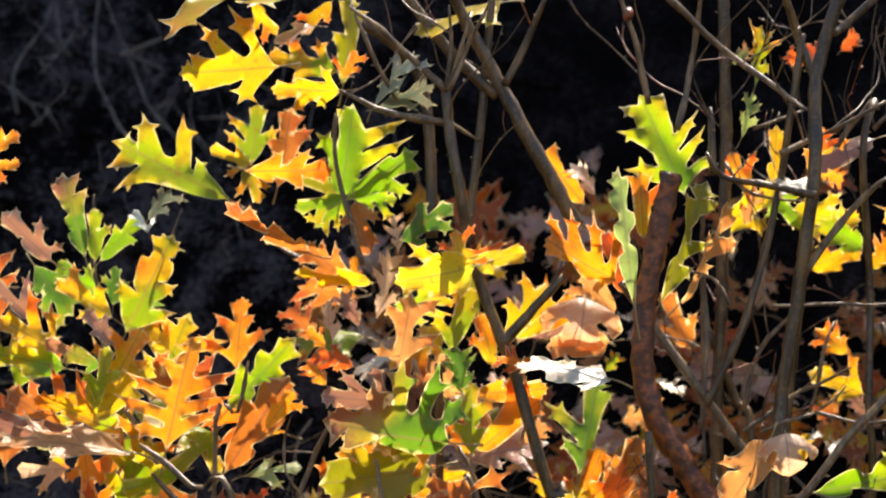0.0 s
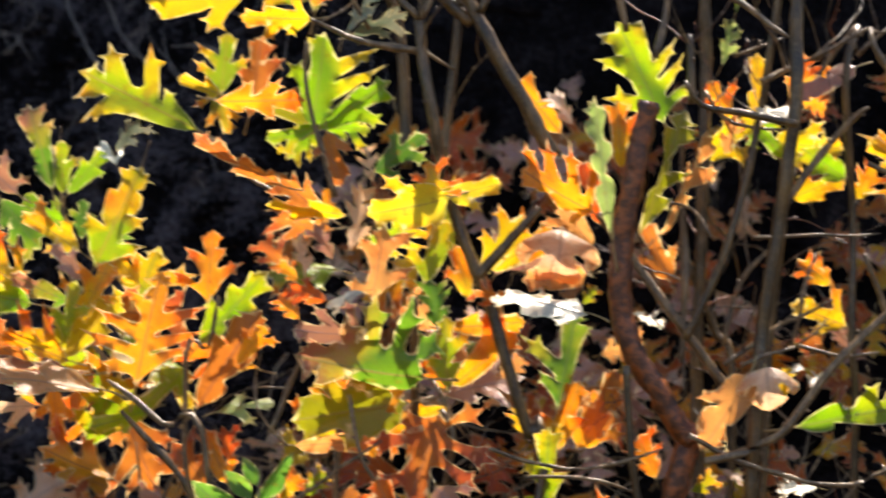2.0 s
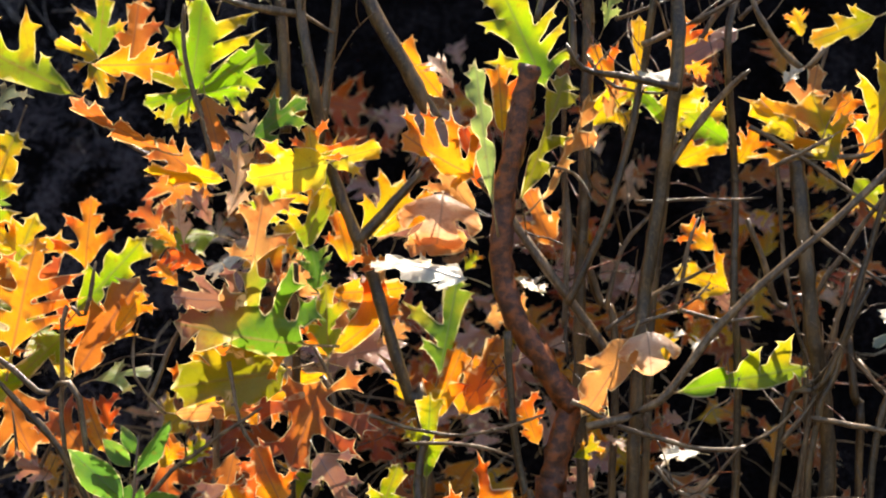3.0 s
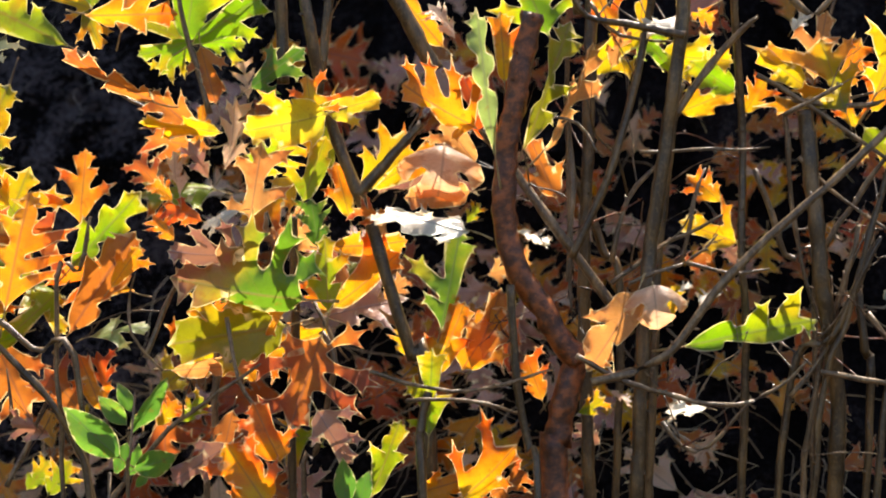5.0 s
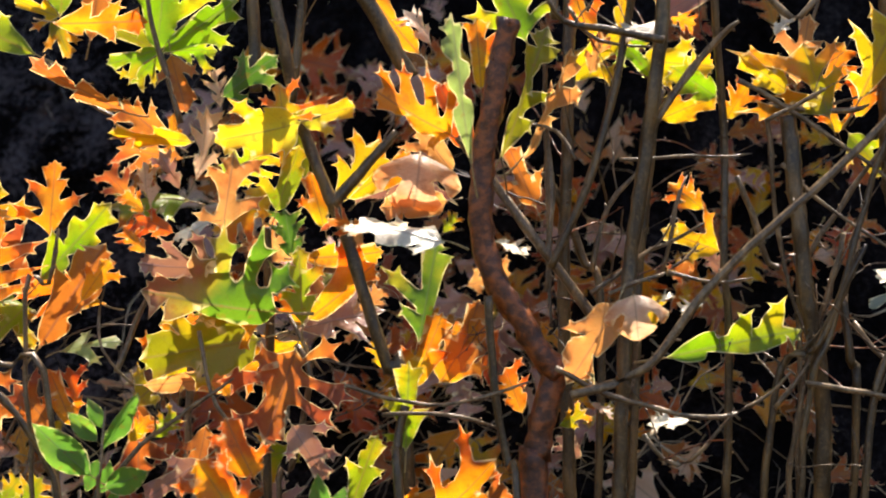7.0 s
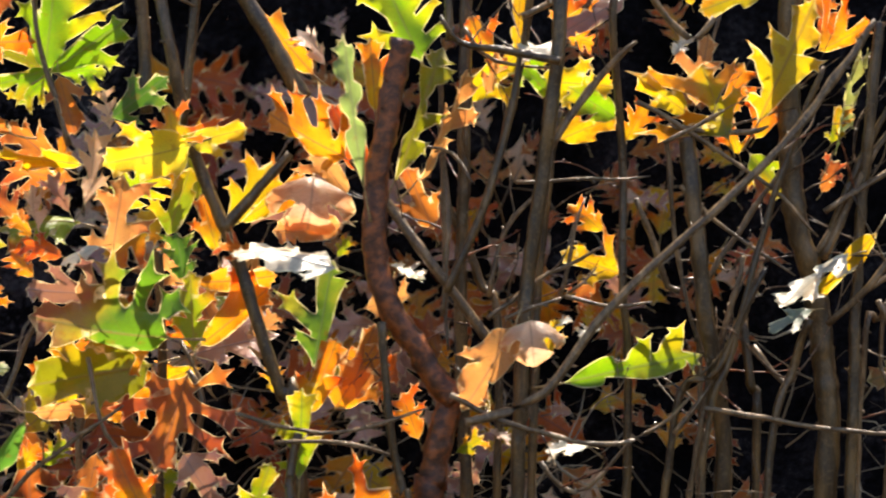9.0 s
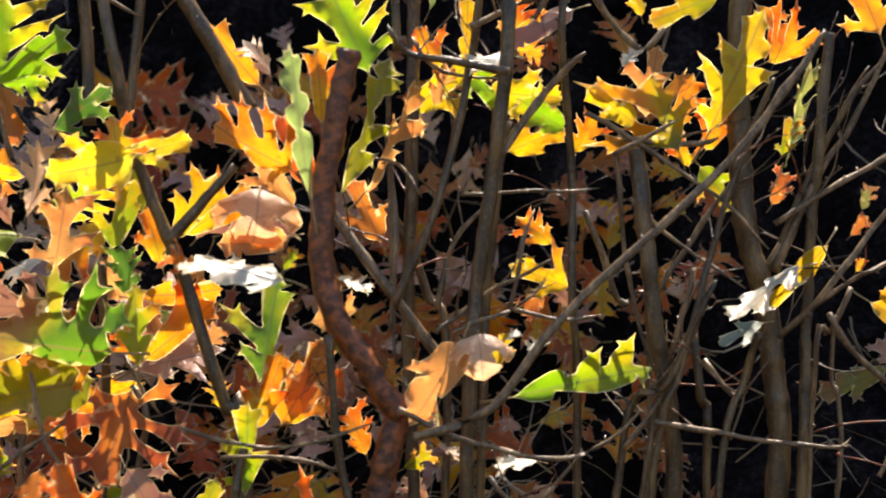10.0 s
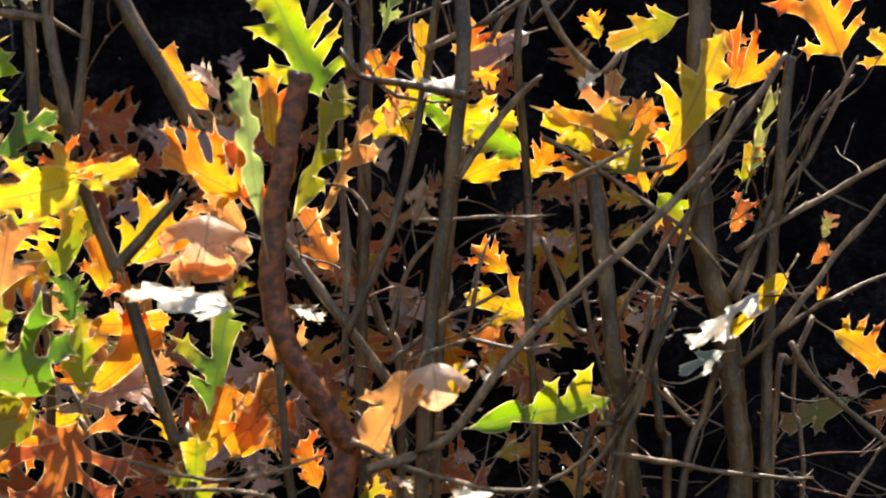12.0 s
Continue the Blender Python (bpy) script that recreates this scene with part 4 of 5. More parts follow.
leaf(left_shrub, "pnk", (-0.450, 2.850, 1.302), (-0.506, 2.850, 1.356), -14, curl=0.5, neck=0.2, lobes=((0.19, 0.88), (0.36, 0.50), (0.30, 0.05), (-0.08, 0.51),))
leaf(left_shrub, "gor", (-0.404, 2.870, 1.302), (-0.405, 2.870, 1.362), 5, neck=0.2, lobes=((0.29, 0.64), (-0.19, 0.45),))
leaf(left_shrub, "lim", (-0.397, 2.860, 1.302), (-0.352, 2.860, 1.352), 10, neck=0.18, lobes=((-0.21, 0.61), (0.21, 0.66),))
leaf(left_shrub, "pal", (-0.343, 2.860, 1.334), (-0.360, 2.860, 1.360), 40, curl=0.5, neck=0.22, lobes=((0.59, 0.38),))
leaf(left_shrub, "gry", (-0.343, 2.860, 1.350), (-0.317, 2.860, 1.385), 50, neck=0.2)
leaf(left_shrub, "gor", (-0.369, 2.870, 1.221), (-0.316, 2.870, 1.333), 6, curl=0.3, neck=0.2, lobes=((-0.24, 0.40), (-0.16, 0.69), (0.11, 0.75), (0.22, 0.57), (0.29, 0.35),))
leaf(left_shrub, "yel", (-0.382, 2.850, 1.239), (-0.446, 2.850, 1.283), 5, neck=0.2, lobes=((0.30, 0.89), (0.28, 0.42), (-0.27, 0.39),))
leaf(left_shrub, "lim", (-0.403, 2.880, 1.264), (-0.447, 2.880, 1.302), neck=0.2, lobes=((-0.23, 0.63), (0.34, 0.48),))
leaf(left_shrub, "grn", (-0.386, 2.890, 1.252), (-0.383, 2.890, 1.297), 10, neck=0.2, lobes=((-0.34, 0.69), (0.32, 0.59),))
leaf(left_shrub, "yor", (-0.441, 2.850, 1.201), (-0.511, 2.850, 1.238), neck=0.2, lobes=((0.57, 0.76), (0.49, 0.39), (-0.20, 0.56),))
leaf(left_shrub, "lim", (-0.433, 2.840, 1.182), (-0.518, 2.840, 1.201), -6, neck=0.26, lobes=((0.24, 0.75), (0.27, 0.39), (-0.19, 0.51),))
leaf(left_shrub, "pnk", (-0.378, 2.830, 1.208), (-0.410, 2.830, 1.248), 10, neck=0.24, lobes=((0.31, 0.63), (-0.22, 0.52),))
leaf(left_shrub, "yel", (-0.384, 2.840, 1.156), (-0.347, 2.840, 1.229), 8, neck=0.2, lobes=((-0.34, 0.78), (-0.50, 0.55), (0.29, 0.61), (0.21, 0.40),))
leaf(left_shrub, "gpk", (-0.390, 2.830, 1.184), (-0.456, 2.830, 1.214), -10, neck=0.16, lobes=((0.14, 0.54), (-0.18, 0.59), (-0.19, 0.20),))
leaf(left_shrub, "yor", (-0.389, 2.820, 1.121), (-0.465, 2.820, 1.150), -12, neck=0.2, lobes=((0.51, 0.87), (0.55, 0.54), (-0.04, 0.56),))
leaf(left_shrub, "ylg", (-0.395, 2.810, 1.146), (-0.380, 2.810, 1.209), 20, neck=0.14, lobes=((-0.31, 0.45), (0.30, 0.59),))
leaf(left_shrub, "yel", (-0.396, 2.830, 1.124), (-0.334, 2.830, 1.191), 10, neck=0.17, lobes=((-0.19, 0.82), (0.19, 0.61), (-0.31, 0.52),))
leaf(left_shrub, "org", (-0.315, 2.800, 1.095), (-0.287, 2.800, 1.220), curl=0.1, neck=0.12, lobes=((-0.03, 0.85), (0.08, 0.87), (-0.20, 0.77), (-0.42, 0.56), (-0.49, 0.35), (-0.29, 0.15), (0.41, 0.77), (0.44, 0.57), (0.37, 0.42),), bend=0.1)
leaf(left_shrub, "org", (-0.248, 2.920, 1.180), (-0.241, 2.920, 1.262), -6, neck=0.15, lobes=((-0.48, 0.38), (-0.34, 0.70), (0.39, 0.56), (0.18, 0.75),))
leaf(left_shrub, "lim", (-0.254, 2.870, 1.134), (-0.178, 2.870, 1.217), 12, neck=0.16, lobes=((-0.24, 0.44), (-0.16, 0.67), (0.16, 0.65), (0.05, 0.34),))
leaf(left_shrub, "brn", (-0.255, 2.860, 1.066), (-0.184, 2.860, 1.175), 18, curl=0.3, neck=0.2, lobes=((-0.25, 0.63), (-0.15, 0.84), (0.16, 0.66), (0.12, 0.28),))
leaf(left_shrub, "yel", (-0.209, 2.850, 1.115), (-0.178, 2.850, 1.159), 10, neck=0.2, lobes=((-0.32, 0.64), (0.40, 0.85),))
leaf(left_shrub, "lim", (-0.304, 2.840, 1.066), (-0.371, 2.840, 1.046), -10, neck=0.24, lobes=((0.57, 0.58), (0.43, 0.24), (-0.25, 0.52),))
leaf(left_shrub, "ylg", (-0.264, 2.850, 1.112), (-0.316, 2.850, 1.065), -6, neck=0.22, lobes=((0.28, 0.40), (-0.33, 0.38),))
leaf(left_shrub, "oli", (-0.292, 2.860, 1.114), (-0.259, 2.860, 1.064), 6, neck=0.2, lobes=((0.45, 0.47), (-0.37, 0.50),))
leaf(left_shrub, "pnk", (-0.371, 2.840, 1.104), (-0.512, 2.810, 1.127), -40, curl=0.4, neck=0.2, lobes=((0.13, 0.67), (0.16, 0.37), (-0.16, 0.42),))
leaf(left_shrub, "sal", (-0.346, 2.740, 1.097), (-0.484, 2.680, 1.108), 66, curl=0.2, neck=0.16, lobes=((0.27, 0.71), (0.23, 0.42), (-0.20, 0.62),))
leaf(left_shrub, "org", (-0.416, 2.880, 1.089), (-0.409, 2.880, 1.025), neck=0.22, lobes=((0.37, 0.51), (-0.31, 0.58),))
leaf(left_shrub, "pnk", (-0.477, 2.870, 1.236), (-0.520, 2.870, 1.279), neck=0.22, lobes=((0.56, 0.59), (-0.06, 0.44),))
leaf(left_shrub, "brn", (-0.436, 2.850, 1.112), (-0.499, 2.850, 1.157), neck=0.24, lobes=((0.35, 0.77), (-0.18, 0.69),))
leaf(left_shrub, "tan", (-0.429, 2.840, 1.070), (-0.486, 2.840, 1.070), -20, neck=0.22, lobes=((-0.47, 0.56), (0.18, 0.33),))
leaf(left_shrub, "pgr", (-0.234, 2.860, 1.062), (-0.168, 2.860, 1.071), -52, neck=0.12, lobes=((-0.36, 0.49), (0.42, 0.62),))
leaf(left_shrub, "grn", (-0.481, 2.920, 1.297), (-0.436, 2.920, 1.239), 10, neck=0.2)
leaf(left_shrub, "yor", (-0.325, 2.920, 1.200), (-0.358, 2.920, 1.239), neck=0.2)
leaf(left_shrub, "brn", (-0.157, 2.930, 1.214), (-0.190, 2.930, 1.250), neck=0.2)

# the right oak
branch(right_shrub, 0.0073, 0.0062, (0.328, 2.876, 0.300), (0.298, 2.856, 1.029), (0.302, 2.853, 1.282), (0.306, 2.860, 1.441), (0.301, 2.855, 1.619), name="stem", twigs=3)
branch(right_shrub, 0.0082, 0.0071, (0.321, 2.797, 0.300), (0.351, 2.777, 1.037), (0.361, 2.784, 1.160), (0.392, 2.776, 1.388), (0.397, 2.789, 1.513), (0.425, 2.787, 1.606), name="stem", twigs=3)
branch(right_shrub, 0.0053, 0.0043, (0.399, 2.796, 1.501), (0.381, 2.808, 1.551), (0.360, 2.792, 1.606), twigs=2)
branch(right_shrub, 0.0036, 0.0031, (0.224, 2.760, 1.601), (0.300, 2.782, 1.533), (0.383, 2.759, 1.470), twigs=2)
branch(right_shrub, 0.0036, 0.0026, (0.245, 2.788, 1.450), (0.262, 2.809, 1.526), (0.272, 2.788, 1.605), twigs=2)
branch(right_shrub, 0.0037, 0.0026, (0.218, 2.824, 1.480), (0.198, 2.821, 1.558), (0.181, 2.813, 1.607), twigs=2)
branch(right_shrub, 0.0046, 0.0026, (0.392, 2.754, 1.378), (0.330, 2.771, 1.391), (0.292, 2.757, 1.399), (0.273, 2.754, 1.424), twigs=2)
branch(right_shrub, 0.0046, 0.0036, (0.285, 2.799, 1.401), (0.283, 2.806, 1.476), twigs=2)
branch(right_shrub, 0.0058, 0.0047, (0.344, 2.815, 1.064), (0.264, 2.810, 1.176), (0.222, 2.827, 1.235), (0.186, 2.810, 1.282), bark=BARK_PALE, twigs=2)
branch(right_shrub, 0.0046, 0.0040, (0.278, 2.789, 1.146), (0.321, 2.788, 1.246), (0.355, 2.812, 1.364), (0.371, 2.798, 1.470), (0.384, 2.806, 1.557), twigs=2)
branch(right_shrub, 0.0047, 0.0031, (0.381, 2.781, 1.289), (0.432, 2.791, 1.358), (0.473, 2.776, 1.395), bark=BARK_PALE, twigs=2)
branch(right_shrub, 0.0036, 0.0021, (0.358, 2.796, 1.426), (0.403, 2.804, 1.445), (0.473, 2.788, 1.482), bark=BARK_PALE, twigs=2)
branch(right_shrub, 0.0046, 0.0042, (0.420, 2.817, 1.559), (0.437, 2.826, 1.572), (0.478, 2.822, 1.610), twigs=2)
branch(right_shrub, 0.0048, 0.0032, (0.277, 2.850, 1.244), (0.317, 2.860, 1.155), (0.335, 2.848, 1.042), (0.305, 2.868, 0.300), name="stem", twigs=2)
branch(right_shrub, 0.0037, 0.0032, (0.280, 2.846, 1.295), (0.283, 2.837, 1.207), (0.276, 2.830, 1.119), twigs=2)
branch(right_shrub, 0.0031, 0.0026, (0.214, 2.757, 1.123), (0.212, 2.753, 1.038), twigs=2)
branch(right_shrub, 0.0046, 0.0038, (0.289, 2.689, 1.026), (0.365, 2.695, 1.053), (0.440, 2.691, 1.145), (0.578, 2.699, 1.266), (0.646, 2.706, 1.341), (0.699, 2.706, 1.413), bark=BARK_PALE, twigs=2)
branch(right_shrub, 0.0096, 0.0084, (0.532, 2.829, 0.300), (0.562, 2.809, 0.933), (0.542, 2.796, 1.126), (0.526, 2.804, 1.300), name="stem", twigs=2)
branch(right_shrub, 0.0048, 0.0041, (0.436, 2.849, 0.300), (0.466, 2.829, 0.967), (0.461, 2.818, 1.160), (0.464, 2.830, 1.278), (0.452, 2.810, 1.429), (0.469, 2.830, 1.486), name="stem", twigs=2)
branch(right_shrub, 0.0130, 0.0112, (0.641, 2.839, 0.300), (0.671, 2.819, 0.929), (0.667, 2.822, 1.100), (0.639, 2.818, 1.236), (0.634, 2.815, 1.361), (0.636, 2.808, 1.490), name="stem", twigs=3)
branch(right_shrub, 0.0068, 0.0052, (0.664, 2.825, 0.300), (0.694, 2.805, 0.930), (0.701, 2.809, 1.123), (0.713, 2.802, 1.303), (0.726, 2.803, 1.416), name="stem", twigs=2)
branch(right_shrub, 0.0048, 0.0024, (0.668, 2.820, 1.174), (0.696, 2.805, 1.253), (0.744, 2.806, 1.343), (0.788, 2.799, 1.398), twigs=2)
branch(right_shrub, 0.0041, 0.0023, (0.668, 2.809, 1.174), (0.713, 2.803, 1.270), (0.749, 2.804, 1.326), (0.793, 2.794, 1.415), twigs=2)
branch(right_shrub, 0.0042, 0.0019, (0.663, 2.812, 1.180), (0.691, 2.819, 1.230), (0.732, 2.829, 1.315), (0.770, 2.817, 1.382), twigs=2)
branch(right_shrub, 0.0032, 0.0028, (0.666, 2.798, 1.225), (0.724, 2.798, 1.258), (0.784, 2.808, 1.288), (0.832, 2.791, 1.319), bark=BARK_PALE, twigs=2)
branch(right_shrub, 0.0037, 0.0028, (0.668, 2.789, 1.108), (0.715, 2.768, 1.158), (0.766, 2.785, 1.218), (0.836, 2.786, 1.291), bark=BARK_PALE, twigs=2)
branch(right_shrub, 0.0032, 0.0018, (0.535, 2.759, 1.028), (0.628, 2.766, 1.010), (0.694, 2.755, 1.000), (0.732, 2.751, 1.002), bark=BARK_PALE, twigs=2)
branch(right_shrub, 0.0028, 0.0021, (0.710, 2.817, 1.139), (0.773, 2.814, 1.175), (0.841, 2.825, 1.199), twigs=2)
branch(right_shrub, 0.0032, 0.0027, (0.713, 2.762, 1.134), (0.736, 2.764, 1.097), (0.784, 2.771, 1.056), (0.822, 2.767, 1.022), twigs=2)
branch(right_shrub, 0.0027, 0.0014, (0.765, 2.767, 0.967), (0.789, 2.771, 1.000), (0.804, 2.770, 1.028), twigs=2)
branch(right_shrub, 0.0048, 0.0037, (0.472, 2.806, 0.300), (0.502, 2.786, 0.972), (0.552, 2.776, 1.066), (0.602, 2.780, 1.168), name="stem", twigs=2)
branch(right_shrub, 0.0044, 0.0032, (0.504, 2.796, 0.300), (0.534, 2.776, 0.939), (0.569, 2.777, 1.094), (0.605, 2.780, 1.221), (0.633, 2.776, 1.304), (0.662, 2.774, 1.370), name="stem", twigs=2)
branch(right_shrub, 0.0044, 0.0041, (0.571, 2.794, 0.300), (0.601, 2.774, 0.937), (0.633, 2.783, 1.070), (0.645, 2.772, 1.115), name="stem", twigs=2)
branch(right_shrub, 0.0032, 0.0021, (0.594, 2.804, 1.086), (0.623, 2.792, 1.049), (0.634, 2.788, 1.055), twigs=2)
branch(right_shrub, 0.0028, 0.0018, (0.475, 2.801, 1.339), (0.530, 2.799, 1.305), (0.607, 2.785, 1.249), (0.656, 2.779, 1.198), twigs=2)
branch(right_shrub, 0.0032, 0.0023, (0.547, 2.808, 1.154), (0.599, 2.807, 1.232), (0.631, 2.792, 1.282), twigs=2)
branch(right_shrub, 0.0028, 0.0019, (0.511, 2.838, 1.300), (0.519, 2.838, 1.192), (0.534, 2.832, 1.113), (0.549, 2.825, 1.068), twigs=2)
branch(right_shrub, 0.0033, 0.0019, (0.479, 2.839, 1.238), (0.513, 2.840, 1.147), (0.548, 2.849, 1.077), (0.518, 2.869, 0.300), name="stem", twigs=2)
branch(right_shrub, 0.0024, 0.0014, (0.579, 2.905, 1.434), (0.564, 2.903, 1.370))
branch(right_shrub, 0.0023, 0.0014, (0.305, 2.793, 1.258), (0.285, 2.807, 1.286), (0.248, 2.790, 1.295))
branch(right_shrub, 0.0021, 0.0011, (0.349, 2.783, 1.258), (0.425, 2.772, 1.259), (0.483, 2.768, 1.263))
branch(right_shrub, 0.0028, 0.0018, (0.319, 2.783, 1.120), (0.382, 2.797, 1.163), (0.437, 2.783, 1.190), twigs=2)
branch(right_shrub, 0.0055, 0.0046, (0.339, 2.868, 0.300), (0.369, 2.848, 0.967), (0.377, 2.860, 1.125), (0.390, 2.856, 1.262), (0.403, 2.862, 1.330), name="stem", twigs=2)
branch(right_shrub, 0.0033, 0.0019, (0.325, 2.842, 1.139), (0.343, 2.845, 1.206), (0.389, 2.850, 1.256), twigs=2)
branch(right_shrub, 0.0028, 0.0019, (0.276, 2.836, 1.365), (0.280, 2.843, 1.207), (0.281, 2.831, 1.084), twigs=2)
branch(right_shrub, 0.0024, 0.0014, (0.400, 2.854, 1.137), (0.417, 2.850, 1.205), (0.431, 2.869, 1.238))
branch(right_shrub, 0.0023, 0.0016, (0.334, 2.756, 1.122), (0.401, 2.765, 1.147), (0.429, 2.769, 1.171))
branch(right_shrub, 0.0023, 0.0014, (0.399, 2.797, 1.140), (0.449, 2.793, 1.128), (0.488, 2.794, 1.133))
branch(right_shrub, 0.0031, 0.0018, (0.276, 2.720, 1.050), (0.350, 2.717, 1.016), (0.425, 2.710, 0.999), (0.482, 2.728, 1.012), (0.515, 2.723, 1.044), bark=BARK_PALE, twigs=2)
branch(right_shrub, 0.0027, 0.0018, (0.367, 2.729, 0.982), (0.400, 2.728, 0.949), (0.460, 2.725, 1.002), twigs=2)
branch(right_shrub, 0.0027, 0.0018, (0.497, 2.768, 1.294), (0.536, 2.765, 1.316), (0.557, 2.758, 1.327), twigs=2)
branch(right_shrub, 0.0023, 0.0014, (0.518, 2.798, 1.250), (0.552, 2.800, 1.216), (0.633, 2.781, 1.159))
branch(right_shrub, 0.0037, 0.0028, (0.499, 2.831, 0.300), (0.529, 2.811, 0.934), (0.582, 2.812, 1.158), (0.578, 2.819, 1.170), name="stem", twigs=2)
branch(right_shrub, 0.0046, 0.0028, (0.586, 2.819, 1.113), (0.592, 2.811, 1.045), (0.599, 2.819, 0.965), (0.569, 2.839, 0.300), name="stem", twigs=2)
branch(right_shrub, 0.0038, 0.0023, (0.712, 2.857, 0.300), (0.742, 2.837, 0.959), (0.736, 2.842, 1.062), (0.737, 2.834, 1.126), name="stem", twigs=2)
branch(right_shrub, 0.0033, 0.0019, (0.760, 2.853, 1.153), (0.734, 2.844, 1.108), (0.714, 2.838, 1.040), (0.684, 2.858, 0.300), name="stem", twigs=2)
branch(right_shrub, 0.0028, 0.0016, (0.507, 2.778, 1.000), (0.542, 2.782, 1.044), (0.583, 2.789, 1.115), (0.587, 2.775, 1.155), twigs=2)
branch(right_shrub, 0.0036, 0.0027, (0.549, 2.770, 1.421), (0.521, 2.767, 1.399), (0.474, 2.752, 1.458), (0.471, 2.767, 1.481), twigs=2)
branch(right_shrub, 0.0033, 0.0023, (0.408, 2.850, 1.403), (0.443, 2.851, 1.454), (0.466, 2.845, 1.488), twigs=2)
branch(right_shrub, 0.0023, 0.0016, (0.334, 2.837, 1.454), (0.391, 2.841, 1.476))
branch(right_shrub, 0.0023, 0.0014, (0.299, 2.824, 1.414), (0.332, 2.823, 1.380), (0.398, 2.813, 1.374))
branch(right_shrub, 0.0037, 0.0028, (0.507, 2.809, 1.311), (0.576, 2.801, 1.305), (0.608, 2.790, 1.310), twigs=2)
branch(right_shrub, 0.0029, 0.0019, (0.478, 2.895, 1.457), (0.513, 2.890, 1.491), twigs=2)
leaf(right_shrub, "red", (0.404, 2.950, 1.531), (0.386, 2.950, 1.550), neck=0.3)
leaf(right_shrub, "red", (0.427, 2.970, 1.534), (0.412, 2.970, 1.561), 10, neck=0.3)
leaf(right_shrub, "dim", (0.322, 2.940, 1.535), (0.341, 2.940, 1.552), -20, neck=0.3)
leaf(right_shrub, "ylg", (0.338, 2.860, 1.501), (0.344, 2.860, 1.572), 50, neck=0.12)
leaf(right_shrub, "pgr", (0.321, 2.840, 1.444), (0.333, 2.840, 1.495), 50, neck=0.12)
leaf(right_shrub, "red", (0.456, 2.990, 1.555), (0.476, 2.990, 1.575), 10, neck=0.3)
leaf(right_shrub, "yor", (0.331, 2.840, 1.383), (0.307, 2.840, 1.427), -8, neck=0.26, lobes=((0.51, 0.71), (-0.33, 0.65),))
leaf(right_shrub, "yor", (0.358, 2.850, 1.391), (0.362, 2.850, 1.459), 6, neck=0.12, lobes=((0.13, 0.82), (-0.10, 0.35),))
leaf(right_shrub, "org", (0.400, 2.850, 1.401), (0.411, 2.850, 1.460), 10, neck=0.2, lobes=((-0.24, 0.48),))
leaf(right_shrub, "yor", (0.409, 2.860, 1.420), (0.448, 2.860, 1.441), 6, neck=0.24, lobes=((-0.19, 0.46), (0.32, 0.47),))
leaf(right_shrub, "org", (0.410, 2.870, 1.410), (0.441, 2.870, 1.398), 30, neck=0.2)
leaf(right_shrub, "pnk", (0.469, 2.840, 1.443), (0.399, 2.840, 1.406), 30, curl=0.3, neck=0.3, lobes=((0.10, 0.44), (-0.13, 0.75),))
leaf(right_shrub, "glo", (0.401, 2.790, 1.394), (0.348, 2.790, 1.387), 58, neck=0.3)
leaf(right_shrub, "yel", (0.303, 2.900, 1.342), (0.374, 2.900, 1.396), 12, neck=0.24, lobes=((-0.21, 0.60), (0.33, 0.51),))
leaf(right_shrub, "lim", (0.358, 2.910, 1.389), (0.400, 2.910, 1.344), 10, neck=0.3, lobes=((-0.32, 0.50), (0.33, 0.48),))
leaf(right_shrub, "yel", (0.386, 2.920, 1.362), (0.468, 2.920, 1.354), 8, neck=0.26, lobes=((-0.33, 0.64), (-0.28, 0.29), (0.32, 0.45), (0.22, 0.76),))
leaf(right_shrub, "lim", (0.464, 2.880, 1.320), (0.414, 2.880, 1.355), -6, neck=0.3)
leaf(right_shrub, "yor", (0.412, 2.950, 1.299), (0.475, 2.950, 1.323), 8, neck=0.3, lobes=((-0.24, 0.42), (0.22, 0.53),))
leaf(right_shrub, "sal", (0.325, 2.840, 1.346), (0.338, 2.840, 1.392), 45, neck=0.24)
leaf(right_shrub, "oli", (0.569, 2.800, 1.297), (0.541, 2.800, 1.375), -8, curl=0.2, neck=0.17, lobes=((-0.93, 0.45), (-0.79, 1.15), (-0.50, 0.49), (-0.02, 0.33),), bend=0.1)
leaf(right_shrub, "yel", (0.529, 2.810, 1.324), (0.476, 2.810, 1.364), -6, neck=0.26, lobes=((-0.25, 0.56), (0.35, 0.47),))
leaf(right_shrub, "sal", (0.540, 2.830, 1.333), (0.554, 2.830, 1.406), -6, curl=0.3, neck=0.22, lobes=((-0.44, 0.68), (0.23, 0.64), (-0.26, 0.26),))
# small leaf added as the white highlight on the faded orange leaf
leaf(right_shrub, "glo", (0.513, 2.810, 1.384), (0.533, 2.810, 1.405), -50, neck=0.24)
leaf(right_shrub, "org", (0.564, 2.820, 1.317), (0.588, 2.820, 1.377), 6, neck=0.24, lobes=((-0.23, 0.35),))
leaf(right_shrub, "yor", (0.590, 2.860, 1.281), (0.578, 2.860, 1.321), neck=0.24, lobes=((-0.42, 0.57), (0.67, 0.54),))
leaf(right_shrub, "yel", (0.599, 2.800, 1.314), (0.657, 2.800, 1.440), 6, curl=0.3, neck=0.13, lobes=((-0.18, 0.17), (-0.31, 0.49), (-0.23, 0.67), (0.24, 0.60), (0.14, 0.77),), bend=0.1)
leaf(right_shrub, "yor", (0.600, 2.820, 1.298), (0.624, 2.820, 1.338), 4, neck=0.26, lobes=((-0.72, 0.71), (0.38, 0.80),))
